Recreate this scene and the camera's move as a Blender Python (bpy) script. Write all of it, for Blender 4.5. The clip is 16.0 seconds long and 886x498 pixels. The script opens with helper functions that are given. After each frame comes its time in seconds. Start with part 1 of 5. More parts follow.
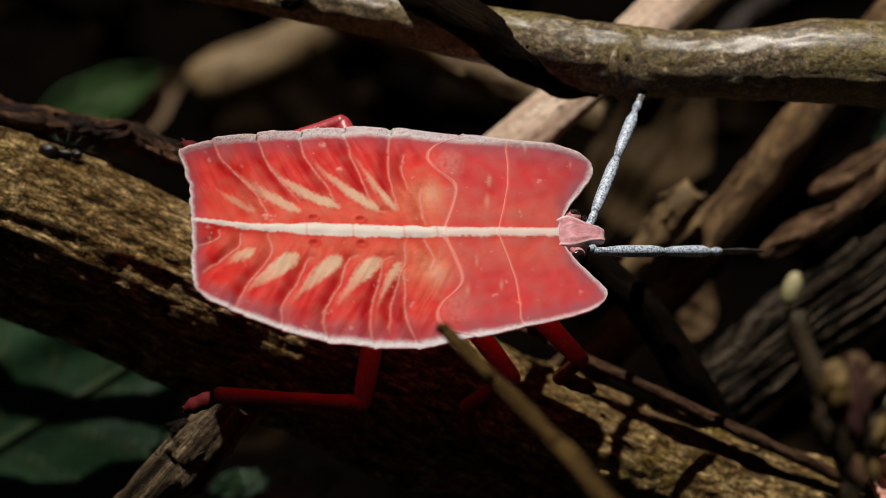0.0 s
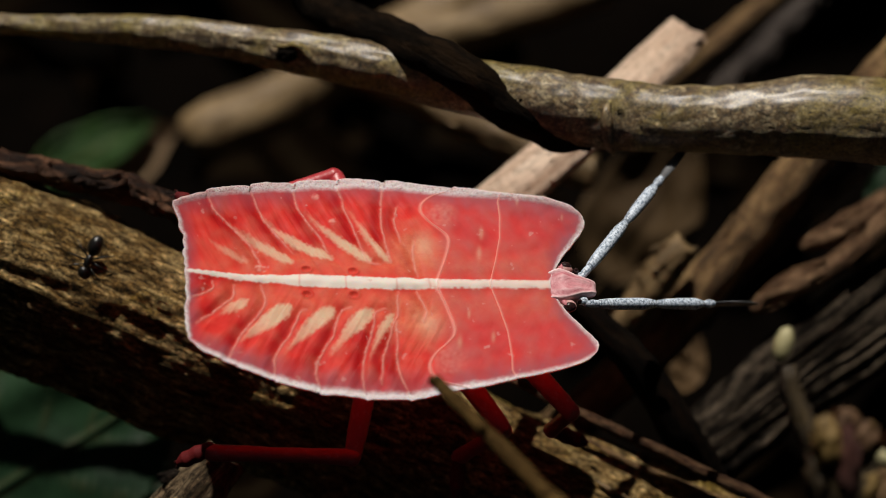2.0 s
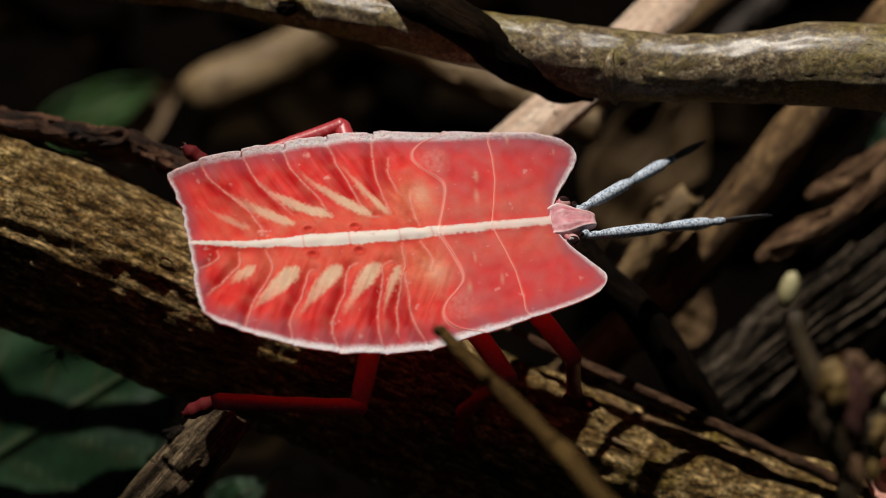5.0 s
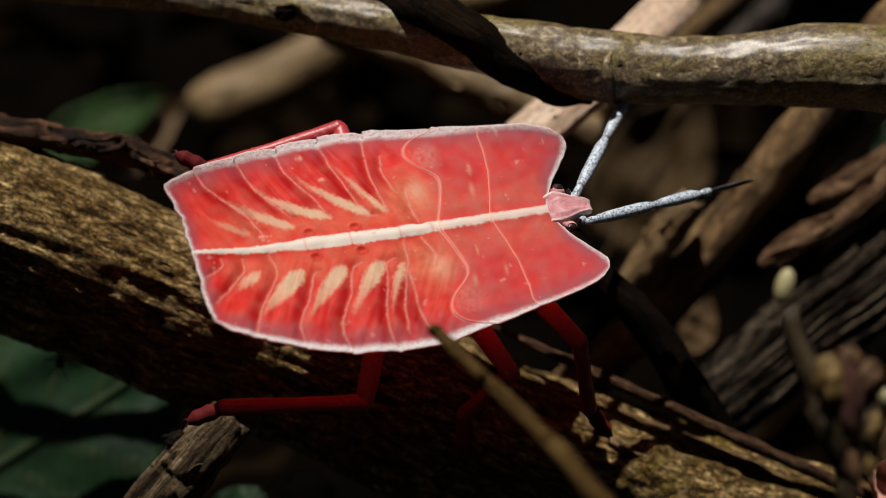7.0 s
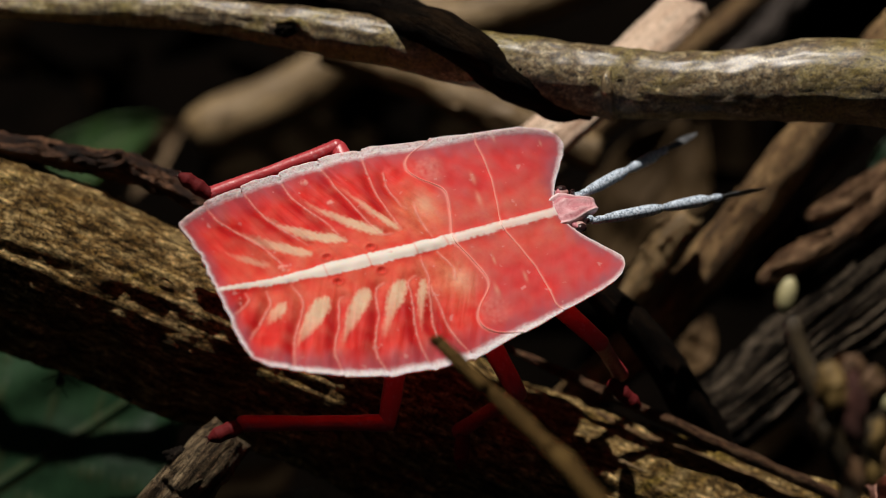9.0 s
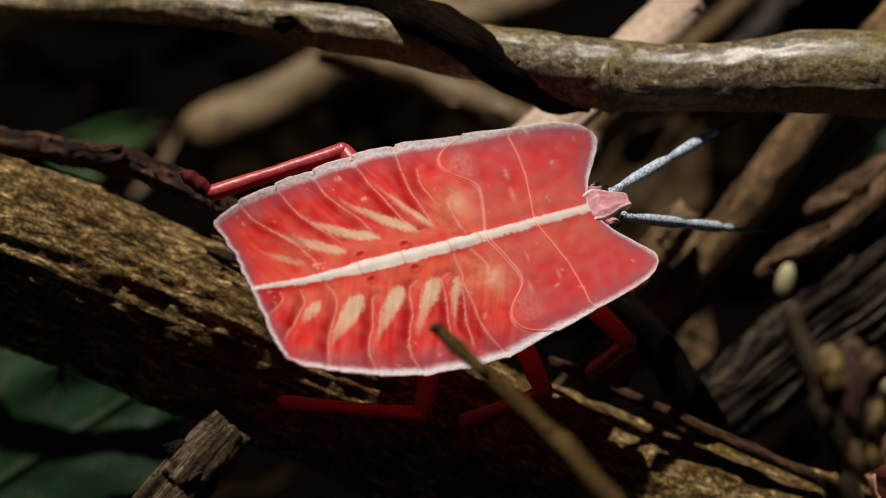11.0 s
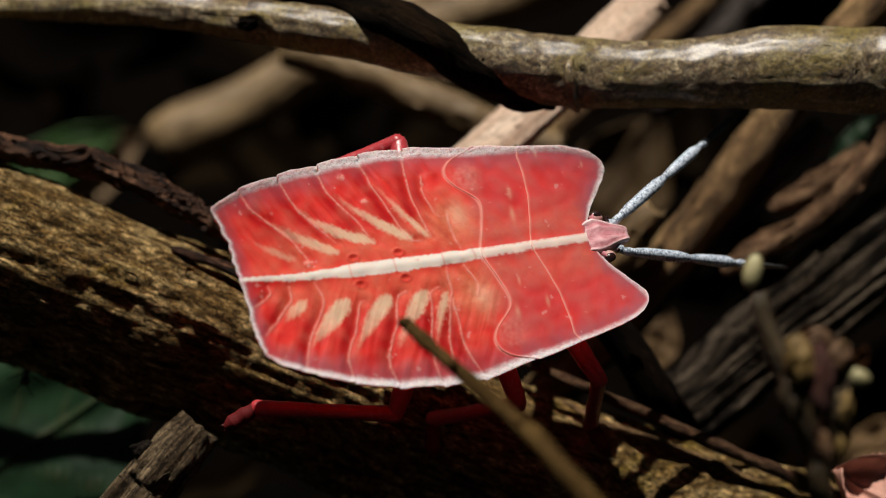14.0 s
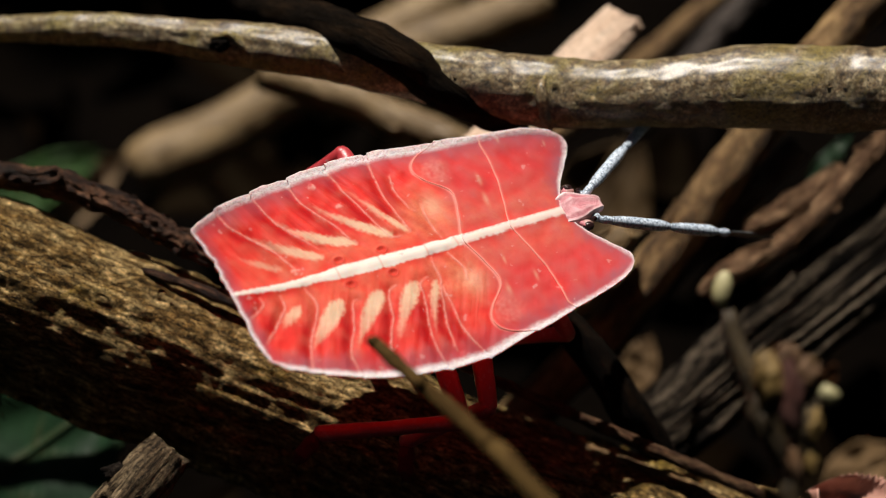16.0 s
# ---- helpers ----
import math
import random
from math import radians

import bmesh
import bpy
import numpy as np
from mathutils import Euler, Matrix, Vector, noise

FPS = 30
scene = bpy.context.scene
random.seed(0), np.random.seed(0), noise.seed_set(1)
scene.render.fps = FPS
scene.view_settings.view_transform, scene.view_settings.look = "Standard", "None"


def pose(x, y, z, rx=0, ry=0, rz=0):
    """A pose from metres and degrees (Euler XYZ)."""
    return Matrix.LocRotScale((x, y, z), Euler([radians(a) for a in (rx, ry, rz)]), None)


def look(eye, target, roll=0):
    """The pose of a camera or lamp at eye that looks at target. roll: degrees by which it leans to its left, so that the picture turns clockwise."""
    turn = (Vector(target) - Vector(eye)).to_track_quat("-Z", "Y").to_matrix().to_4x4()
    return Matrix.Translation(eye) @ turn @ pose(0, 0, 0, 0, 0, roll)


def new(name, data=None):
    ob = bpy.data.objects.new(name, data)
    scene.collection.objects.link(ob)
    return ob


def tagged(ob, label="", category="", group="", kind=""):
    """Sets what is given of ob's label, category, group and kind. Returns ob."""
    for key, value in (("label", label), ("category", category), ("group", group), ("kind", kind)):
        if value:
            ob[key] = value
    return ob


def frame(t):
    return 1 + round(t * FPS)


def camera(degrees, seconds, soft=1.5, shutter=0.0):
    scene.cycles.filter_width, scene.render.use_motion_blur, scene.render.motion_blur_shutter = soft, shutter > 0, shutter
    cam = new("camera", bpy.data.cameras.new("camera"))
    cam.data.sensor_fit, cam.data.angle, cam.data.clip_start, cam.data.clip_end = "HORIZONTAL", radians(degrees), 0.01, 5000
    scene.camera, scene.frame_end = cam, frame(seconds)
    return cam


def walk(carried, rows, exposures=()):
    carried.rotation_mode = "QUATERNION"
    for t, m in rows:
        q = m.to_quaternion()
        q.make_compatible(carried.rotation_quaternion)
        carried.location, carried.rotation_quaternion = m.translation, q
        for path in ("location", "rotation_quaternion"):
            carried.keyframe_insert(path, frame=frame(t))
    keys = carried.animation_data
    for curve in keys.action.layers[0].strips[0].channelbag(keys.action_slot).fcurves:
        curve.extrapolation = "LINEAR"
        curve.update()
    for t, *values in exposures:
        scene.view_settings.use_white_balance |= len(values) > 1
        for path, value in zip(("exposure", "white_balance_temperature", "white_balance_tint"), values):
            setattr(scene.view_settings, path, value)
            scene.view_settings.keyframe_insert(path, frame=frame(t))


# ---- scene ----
# All places below are in millimetres in a frame tilted to face the camera: u right, v up, w towards the lens.
NEST = Matrix.Translation((0, 0, 0.06)) @ Matrix.Rotation(radians(40), 4, "X")
MM = 0.001

# ---- camera ----
cam = camera(24, 16.0, soft=0.8)
cam.data.dof.use_dof = True
cam.data.dof.focus_distance = 0.1125
cam.data.dof.aperture_fstop = 30
CAMERA_ROWS = [
    (0.0, -0.00, 0.00, 110.60, -0.000, 0.000, 0.000),
    (0.5, -0.35, 0.10, 110.59, 0.294, -0.151, 0.145),
    (1.0, 0.04, -0.37, 110.69, 0.597, -0.262, 0.023),
    (1.5, -0.35, -0.06, 110.84, 1.140, 0.061, 0.191),
    (2.0, -0.24, 0.20, 111.00, 1.332, -0.327, 0.385),
    (2.5, -0.02, -0.19, 111.06, 1.069, -0.079, 0.211),
    (3.0, 0.12, -0.26, 110.81, 0.574, -0.070, 0.011),
    (3.5, 0.16, -0.30, 110.64, 0.268, 0.025, 0.004),
    (4.0, 0.06, -0.71, 110.67, 0.401, 0.090, -0.141),
    (4.5, 0.10, -0.77, 110.67, 0.517, 0.048, -0.200),
    (4.7, -0.13, -0.78, 110.58, 0.500, -0.145, -0.272),
    (6.8, 1.27, -1.94, 110.24, 1.423, 0.434, -0.532),
    (7.0, 1.23, -2.22, 110.24, 1.309, 0.474, -0.598),
    (7.5, 0.78, -2.37, 110.11, 1.561, 0.659, -0.525),
    (8.0, 0.73, -2.46, 110.30, 2.138, 0.518, -0.561),
    (8.2, 0.60, -2.90, 110.25, 2.074, 0.245, -0.750),
    (10.3, 0.90, -4.22, 110.38, 3.017, 0.244, -0.773),
    (10.5, 0.74, -4.60, 110.40, 2.771, 0.375, -0.909),
    (11.0, 0.56, -4.99, 110.58, 2.853, 0.172, -1.032),
    (11.5, 0.79, -4.95, 110.74, 3.086, -0.072, -1.098),
    (12.0, 0.49, -5.05, 110.84, 3.225, -0.131, -0.986),
    (12.5, 1.05, -5.45, 111.02, 3.270, -0.410, -1.321),
    (13.0, 0.76, -6.25, 110.81, 3.474, -0.499, -1.509),
    (13.5, 0.49, -6.16, 110.69, 3.222, -0.568, -1.557),
    (14.0, 0.17, -6.13, 110.42, 3.360, -0.902, -1.537),
    (14.5, 1.20, -6.46, 110.67, 3.336, -1.066, -1.695),
    (15.0, 1.51, -6.26, 110.61, 3.617, -0.851, -1.612),
    (15.5, 1.22, -6.50, 110.50, 3.960, -0.957, -1.684),
    (16.0, 1.48, -6.85, 109.91, 4.271, -0.998, -1.730),
]
walk(cam, [(t, NEST @ pose(u * MM, v * MM, w * MM, rx, ry, rz)) for t, u, v, w, rx, ry, rz in CAMERA_ROWS],
     [(0, -0.18), (4.0, -0.16), (7.0, -0.05), (8.2, -0.03), (11.0, -0.08), (12.5, -0.06), (13.5, 0.02), (14.5, 0.18), (15.2, 0.40), (16.0, 0.36)])

# ---- light ----
SUN_ELEVATION, SUN_AZIMUTH = 64, -10
world = bpy.data.worlds.new("sky")
scene.world = world
world.use_nodes = True
sky = world.node_tree.nodes.new("ShaderNodeTexSky")
sky.sky_type = "NISHITA"
sky.sun_disc = False
sky.sun_elevation = radians(SUN_ELEVATION)
sky.sun_rotation = radians(SUN_AZIMUTH)
backdrop = world.node_tree.nodes["Background"]
world.node_tree.links.new(sky.outputs[0], backdrop.inputs[0])
backdrop.inputs[1].default_value = 0.019
sun_lamp = bpy.data.lights.new("sun", "SUN")
sun_lamp.energy = 5.0
sun_lamp.angle = radians(0.6)
sun_lamp.color = (1.0, 0.93, 0.84)
sun = new("sun", sun_lamp)
ce = math.cos(radians(SUN_ELEVATION))
sun.matrix_world = look((math.sin(radians(SUN_AZIMUTH)) * ce, math.cos(radians(SUN_AZIMUTH)) * ce, math.sin(radians(SUN_ELEVATION))), (0, 0, 0))


# ---- materials ----
class Nodes:
    """A short way to write node materials."""

    def __init__(self, name, rough=0.6, spec=0.5):
        self.mat = bpy.data.materials.new(name)
        self.mat.use_nodes = True
        self.tree = self.mat.node_tree
        self.out = self.tree.nodes["Principled BSDF"]
        self.out.inputs["Roughness"].default_value = rough
        self.out.inputs["Specular IOR Level"].default_value = spec

    def node(self, kind, **values):
        n = self.tree.nodes.new(kind)
        for k, v in values.items():
            if k in n.inputs:
                n.inputs[k].default_value = v
        return n

    def link(self, a, b):
        self.tree.links.new(a, b)
        return a

    def attr(self, name):
        n = self.node("ShaderNodeAttribute")
        n.attribute_name = name
        return n

    def noise(self, vec, size, detail=6, rough=0.6, warp=0.0):
        n = self.node("ShaderNodeTexNoise", Scale=size, Detail=detail, Roughness=rough, Distortion=warp)
        self.link(vec, n.inputs["Vector"])
        return n.outputs[0]

    def ramp(self, fac, stops):
        n = self.node("ShaderNodeValToRGB")
        el = n.color_ramp.elements
        while len(el) < len(stops):
            el.new(0.5)
        for e, (at, col) in zip(el, stops):
            e.position = at
            e.color = (*col, 1) if len(col) == 3 else (col[0], col[0], col[0], 1)
        self.link(fac, n.inputs[0])
        return n.outputs[0]

    def mix(self, fac, a, b, mode="MIX"):
        n = self.tree.nodes.new("ShaderNodeMix")
        n.data_type, n.blend_type = "RGBA", mode
        for sock, val in ((n.inputs[0], fac), (n.inputs[6], a), (n.inputs[7], b)):
            if isinstance(val, (int, float)):
                sock.default_value = val
            elif isinstance(val, tuple):
                sock.default_value = (*val, 1)
            else:
                self.link(val, sock)
        return n.outputs[2]

    def math(self, op, a, b=0.0):
        n = self.tree.nodes.new("ShaderNodeMath")
        n.operation = op
        for sock, val in ((n.inputs[0], a), (n.inputs[1], b)):
            if isinstance(val, (int, float)):
                sock.default_value = val
            else:
                self.link(val, sock)
        return n.outputs[0]

    def bump(self, height, dist, strength=1.0, under=None):
        n = self.node("ShaderNodeBump", Strength=strength, Distance=dist)
        self.link(height, n.inputs["Height"])
        if under is not None:
            self.link(under, n.inputs["Normal"])
        return n.outputs[0]

    def finish(self, colour, normal=None, rough=None):
        if isinstance(colour, tuple):
            self.out.inputs["Base Color"].default_value = (*colour, 1)
        else:
            self.link(colour, self.out.inputs["Base Color"])
        if normal is not None:
            self.link(normal, self.out.inputs["Normal"])
        if rough is not None:
            self.link(rough, self.out.inputs["Roughness"])
        return self.mat


def bark(name, dark, mid, light, patch=None, patch_cover=0.5, patch_size=0.35, grain=1.2, rough=0.65, spec=0.4, relief=0.12, specks=0.5, speck_size=3.0, crisp=1.0, coat=0.0, depth=0.45, crumbs=0.0):
    """Bark or weathered wood: streaks along the grain, stained patches, dark specks."""
    k = Nodes(name, rough, spec)
    k.out.inputs["Coat Weight"].default_value = coat
    k.out.inputs["Coat Roughness"].default_value = 0.40
    along = k.attr("grain").outputs["Vector"]
    spot = k.attr("spot").outputs["Vector"]
    streak = k.noise(along, grain, 9, 0.68, 0.4)
    col = k.ramp(streak, [(0.47 - 0.17 * crisp, dark), (0.47, mid), (0.47 + 0.2 * crisp, light)])
    fine = k.noise(along, grain * 5.5, 6, 0.7)
    col = k.mix(0.75, col, k.ramp(fine, [(0.3, (depth,)), (0.6, (1.6 - depth,))]), "MULTIPLY")
    if patch:
        cover = k.noise(k.mix(0.5, along, spot), patch_size, 7, 0.68, 0.8)
        col = k.mix(k.ramp(cover, [(1 - patch_cover - 0.06, (0.0,)), (1 - patch_cover + 0.10, (0.85,))]), col, patch)
    pits = k.noise(spot, speck_size, 5, 0.75)
    col = k.mix(k.ramp(pits, [(0.50, (0.0,)), (0.62, (specks,))]), col, tuple(c * 0.25 for c in dark))
    bits = k.noise(spot, speck_size * 2.7, 3, 0.7)
    col = k.mix(k.ramp(bits, [(0.58, (0.0,)), (0.70, (specks * 0.6,))]), col, tuple(min(1, c * 1.35) for c in light))
    if crumbs:
        grit = k.noise(along, 5.5, 7, 0.75, 0.3)
        clump = k.noise(along, 2.2, 6, 0.68, 0.5)
        col = k.mix(crumbs, col, k.ramp(grit, [(0.38, (0.05,)), (0.49, (0.75,)), (0.62, (2.2,))]), "MULTIPLY")
        col = k.mix(k.ramp(clump, [(0.52, (0.0,)), (0.68, (0.7 * crumbs,))]), col, tuple(c * 0.6 for c in dark))
    normal = k.bump(streak, relief * MM * 3, 0.9)
    if crumbs:
        normal = k.bump(grit, 0.22 * MM, 0.9, normal)
    normal = k.bump(fine, relief * MM, 0.9, normal)
    normal = k.bump(pits, relief * MM * 0.8, 0.6, normal)
    return k.finish(col, normal, k.ramp(fine, [(0.3, (min(1, rough + 0.15),)), (0.7, (max(0.1, rough - 0.12),))]))


M_MAIN = bark("mossy_bark", (0.007, 0.003, 0.001), (0.225, 0.128, 0.038), (0.74, 0.53, 0.24), (0.35, 0.25, 0.032), 0.40, 0.40, 2.0, 0.85, 0.12, 0.36, 0.9, 6.0, 0.8, depth=0.25, crumbs=0.85)
M_UPPER = bark("grey_bark", (0.012, 0.005, 0.0018), (0.195, 0.112, 0.038), (0.68, 0.555, 0.33), (0.36, 0.275, 0.050), 0.48, 0.40, 2.0, 0.50, 0.4, 0.12, 0.9, 4.5, 0.85, coat=0.85, depth=0.36, crumbs=0.4)
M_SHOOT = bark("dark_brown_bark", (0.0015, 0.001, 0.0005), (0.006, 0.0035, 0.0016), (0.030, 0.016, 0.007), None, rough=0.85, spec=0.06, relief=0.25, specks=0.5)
M_FORK = bark("near_black_bark", (0.0015, 0.001, 0.0008), (0.004, 0.0028, 0.002), (0.016, 0.009, 0.005), None, rough=0.9, spec=0.04, relief=0.15)
M_STRIP = bark("red_brown_bark_strip", (0.012, 0.005, 0.0025), (0.085, 0.038, 0.018), (0.27, 0.16, 0.085), (0.16, 0.10, 0.03), 0.3, 0.4, grain=2.2, rough=0.8, spec=0.2, relief=0.25, specks=0.5, speck_size=5.0, depth=0.35, crumbs=0.5)
M_PALE = bark("bare_pale_wood", (0.30, 0.165, 0.095), (0.62, 0.44, 0.32), (0.80, 0.64, 0.50), (0.42, 0.26, 0.16), 0.30, 0.3, grain=1.3, rough=0.65, relief=0.10, specks=0.5, speck_size=2.2)
M_TWIG = bark("red_brown_bark", (0.006, 0.0025, 0.0015), (0.046, 0.017, 0.008), (0.19, 0.090, 0.046), None, grain=1.6, rough=0.6, spec=0.25, relief=0.3, specks=0.6, speck_size=4.5, crisp=0.5, coat=0.0, depth=0.3, crumbs=0.6)
M_ROT = bark("rotten_wood", (0.03, 0.02, 0.012), (0.11, 0.075, 0.042), (0.40, 0.30, 0.18), (0.28, 0.24, 0.17), 0.22, 0.5, 1.5, 0.85, 0.15, 0.3, 0.8, 3.5, 0.6, depth=0.3, crumbs=0.6)
M_BROWN = bark("brown_dead_wood", (0.016, 0.007, 0.003), (0.155, 0.085, 0.034), (0.46, 0.29, 0.13), (0.23, 0.17, 0.040), 0.36, 0.25, 1.1, 0.75, 0.3, 0.25, 0.5, 2.5, 0.8, depth=0.3)
M_GREYDARK = bark("dark_grey_dead_wood", (0.012, 0.009, 0.008), (0.055, 0.045, 0.040), (0.15, 0.125, 0.11), None, grain=1.4, rough=0.9, spec=0.1, relief=0.2, specks=0.2)
# Near-black streaks put the shade between the ridges into the grain colour
M_WEATHERED = bark("weathered_wood_shaded_grain", (0.002, 0.0015, 0.001), (0.009, 0.006, 0.004), (0.18, 0.14, 0.10), None, grain=2.6, rough=0.9, spec=0.1, relief=0.6, specks=0.5, speck_size=2.5, crisp=0.55, depth=0.15)
M_ROOT = bark("tan_red_root", (0.012, 0.005, 0.003), (0.125, 0.062, 0.030), (0.44, 0.27, 0.15), (0.22, 0.15, 0.05), 0.3, 0.4, grain=1.5, rough=0.75, spec=0.2, relief=0.3, specks=0.6, speck_size=3.5, depth=0.3)
M_TAN = bark("tan_dead_stalk", (0.060, 0.034, 0.014), (0.18, 0.115, 0.050), (0.30, 0.205, 0.098), (0.10, 0.06, 0.025), 0.35, 0.12, grain=0.5, rough=0.55, relief=0.08, specks=0.4)
M_STEM = bark("olive_dry_stem", (0.018, 0.009, 0.0025), (0.060, 0.033, 0.009), (0.14, 0.086, 0.027), None, grain=1.4, rough=0.8, spec=0.08, relief=0.08, specks=0.3)
M_REDSTEM = bark("olive_brown_stem", (0.010, 0.006, 0.002), (0.03, 0.019, 0.007), (0.07, 0.045, 0.015), None, grain=1.4, rough=0.6, relief=0.06, specks=0.2)


def leafy(name, dark, light, rough=0.5, vein=(0.2, 0.2, 0.08), gloss=0.15):
    k = Nodes(name, rough, gloss)
    spot = k.attr("spot").outputs["Vector"]
    n1 = k.noise(spot, 0.12, 6, 0.6)
    col = k.ramp(n1, [(0.3, dark), (0.7, light)])
    n2 = k.noise(spot, 1.4, 5, 0.65)
    col = k.mix(0.5, col, k.ramp(n2, [(0.3, (0.55,)), (0.65, (1.1,))]), "MULTIPLY")
    rib = k.attr("rib").outputs["Fac"]
    col = k.mix(k.math("MULTIPLY", rib, 0.8), col, vein)
    return k.finish(col, k.bump(n2, 0.05 * MM, 0.6, k.bump(rib, 0.25 * MM, 0.8)))


M_GREEN = leafy("dark_green_leaf", (0.004, 0.015, 0.006), (0.016, 0.044, 0.018), 0.5, (0.050, 0.042, 0.016), 0.2)
M_BRIGHT = leafy("mid_green_leaf", (0.010, 0.034, 0.006), (0.025, 0.065, 0.012), 0.6, (0.12, 0.14, 0.05))
M_DEADLEAF = leafy("brown_dead_leaf", (0.05, 0.028, 0.012), (0.15, 0.092, 0.042), 0.7, (0.10, 0.06, 0.03))
# Dead leaf brown darkened again, so the sunlit leaf behind the sticks looks dim
M_DIMLEAF = leafy("dimmed_dead_leaf", (0.018, 0.010, 0.004), (0.060, 0.036, 0.014), 0.8, (0.05, 0.03, 0.015))
M_TANLEAF = leafy("tan_dead_leaf", (0.13, 0.085, 0.045), (0.26, 0.18, 0.11), 0.7, (0.2, 0.13, 0.08))
M_OCHRELEAF = leafy("ochre_bract", (0.05, 0.028, 0.007), (0.14, 0.085, 0.025), 0.7, (0.2, 0.13, 0.05))
M_HUSKLEAF = leafy("rusty_bract", (0.022, 0.007, 0.002), (0.065, 0.024, 0.007), 0.8, (0.06, 0.03, 0.01), 0.05)
M_PALELEAF = leafy("pale_tan_leaf", (0.28, 0.19, 0.11), (0.50, 0.37, 0.25), 0.7, (0.4, 0.28, 0.18))
M_REDLEAF = leafy("pink_red_leaf", (0.48, 0.20, 0.15), (0.72, 0.45, 0.36), 0.6, (0.45, 0.25, 0.2))


def soil():
    k = Nodes("shade_dark_humus", 1.0, 0.02)
    co = k.node("ShaderNodeTexCoord").outputs["Object"]
    n1 = k.noise(co, 140, 8, 0.65)
    n2 = k.noise(co, 900, 5, 0.7)
    # Far darker than real humus: the floor's shade is put into the colour
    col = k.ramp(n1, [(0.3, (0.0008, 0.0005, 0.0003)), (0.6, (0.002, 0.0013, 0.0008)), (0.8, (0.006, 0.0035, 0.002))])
    return k.finish(col, k.bump(n2, 0.4 * MM, 0.8, k.bump(n1, 2 * MM, 0.8)))


M_SOIL = soil()
# Litter is near black as well, in place of shade on it
M_LITTER = leafy("shade_dark_litter", (0.0015, 0.0009, 0.0005), (0.006, 0.0036, 0.0018), 0.95, (0.01, 0.007, 0.004), 0.0)
M_SHADE_DOME = leafy("shade_dome_leaf", (0.012, 0.03, 0.010), (0.03, 0.06, 0.02), 0.5)


def shell_material():
    """The nymph's skin: colour masks sit on the mesh, grain and gloss come from noise."""
    k = Nodes("red_nymph_skin", 0.5, 0.08)
    spot = k.attr("spot").outputs["Vector"]
    p1 = k.node("ShaderNodeSeparateColor")
    k.link(k.attr("pigment").outputs["Color"], p1.inputs[0])
    p2 = k.node("ShaderNodeSeparateColor")
    k.link(k.attr("rim").outputs["Color"], p2.inputs[0])
    cream, white, vein = p1.outputs
    margin, bloom, orange = p2.outputs
    n1 = k.noise(spot, 0.5, 6, 0.6, 0.5)
    n2 = k.noise(spot, 3.2, 6, 0.7)
    n3 = k.noise(spot, 11.0, 3, 0.7)
    col = k.ramp(n1, [(0.32, (0.70, 0.026, 0.023)), (0.50, (0.82, 0.044, 0.036)), (0.70, (0.88, 0.076, 0.058))])
    # Red runs darker low in the pleats, behind each seam and around the pits
    pleat = k.attr("pleat").outputs["Fac"]
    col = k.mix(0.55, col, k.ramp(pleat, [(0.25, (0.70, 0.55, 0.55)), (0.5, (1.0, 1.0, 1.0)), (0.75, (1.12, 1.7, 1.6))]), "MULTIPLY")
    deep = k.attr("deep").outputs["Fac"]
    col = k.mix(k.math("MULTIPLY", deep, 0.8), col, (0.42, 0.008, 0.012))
    col = k.mix(k.math("MULTIPLY", orange, k.ramp(n2, [(0.25, (0.35,)), (0.7, (0.9,))])), col, (0.88, 0.27, 0.14))
    bloom_shade = k.math("MULTIPLY", bloom, k.ramp(n1, [(0.25, (0.45,)), (0.75, (1.0,))]))
    col = k.mix(bloom_shade, col, (0.33, 0.11, 0.145))
    col = k.mix(k.math("MULTIPLY", cream, k.ramp(n2, [(0.25, (0.75,)), (0.55, (0.98,))])), col, (0.86, 0.65, 0.44))
    col = k.mix(k.math("MULTIPLY", vein, 0.85), col, (0.88, 0.40, 0.33))
    col = k.mix(white, col, (0.96, 0.91, 0.82))
    chalk = k.ramp(n3, [(0.30, (0.56, 0.50, 0.53)), (0.46, (0.86, 0.83, 0.85)), (0.62, (0.98, 0.96, 0.96))])
    col = k.mix(k.math("MULTIPLY", margin, k.ramp(n3, [(0.28, (0.5,)), (0.5, (1.0,))])), col, chalk)
    dust = k.noise(spot, 1.9, 2, 0.5)
    col = k.mix(k.ramp(dust, [(0.69, (0.0,)), (0.75, (0.45,))]), col, (0.80, 0.42, 0.38))
    normal = k.bump(n2, 0.02 * MM, 0.12)
    normal = k.bump(k.math("MULTIPLY", n3, margin), 0.06 * MM, 0.8, normal)
    k.out.inputs["Subsurface Weight"].default_value = 0.12
    k.out.inputs["Subsurface Radius"].default_value = (1.0, 0.25, 0.15)
    k.out.inputs["Subsurface Scale"].default_value = 0.0004
    mat = k.finish(col, normal, k.ramp(n2, [(0.3, (0.45,)), (0.7, (0.60,))]))
    thin = k.node("ShaderNodeBsdfTranslucent")
    thin.inputs["Color"].default_value = (1.0, 0.13, 0.09, 1)
    both = k.node("ShaderNodeMixShader")
    both.inputs[0].default_value = 0.35
    k.link(k.out.outputs[0], both.inputs[1])
    k.link(thin.outputs[0], both.inputs[2])
    k.link(both.outputs[0], k.tree.nodes["Material Output"].inputs["Surface"])
    return mat


M_SHELL = shell_material()


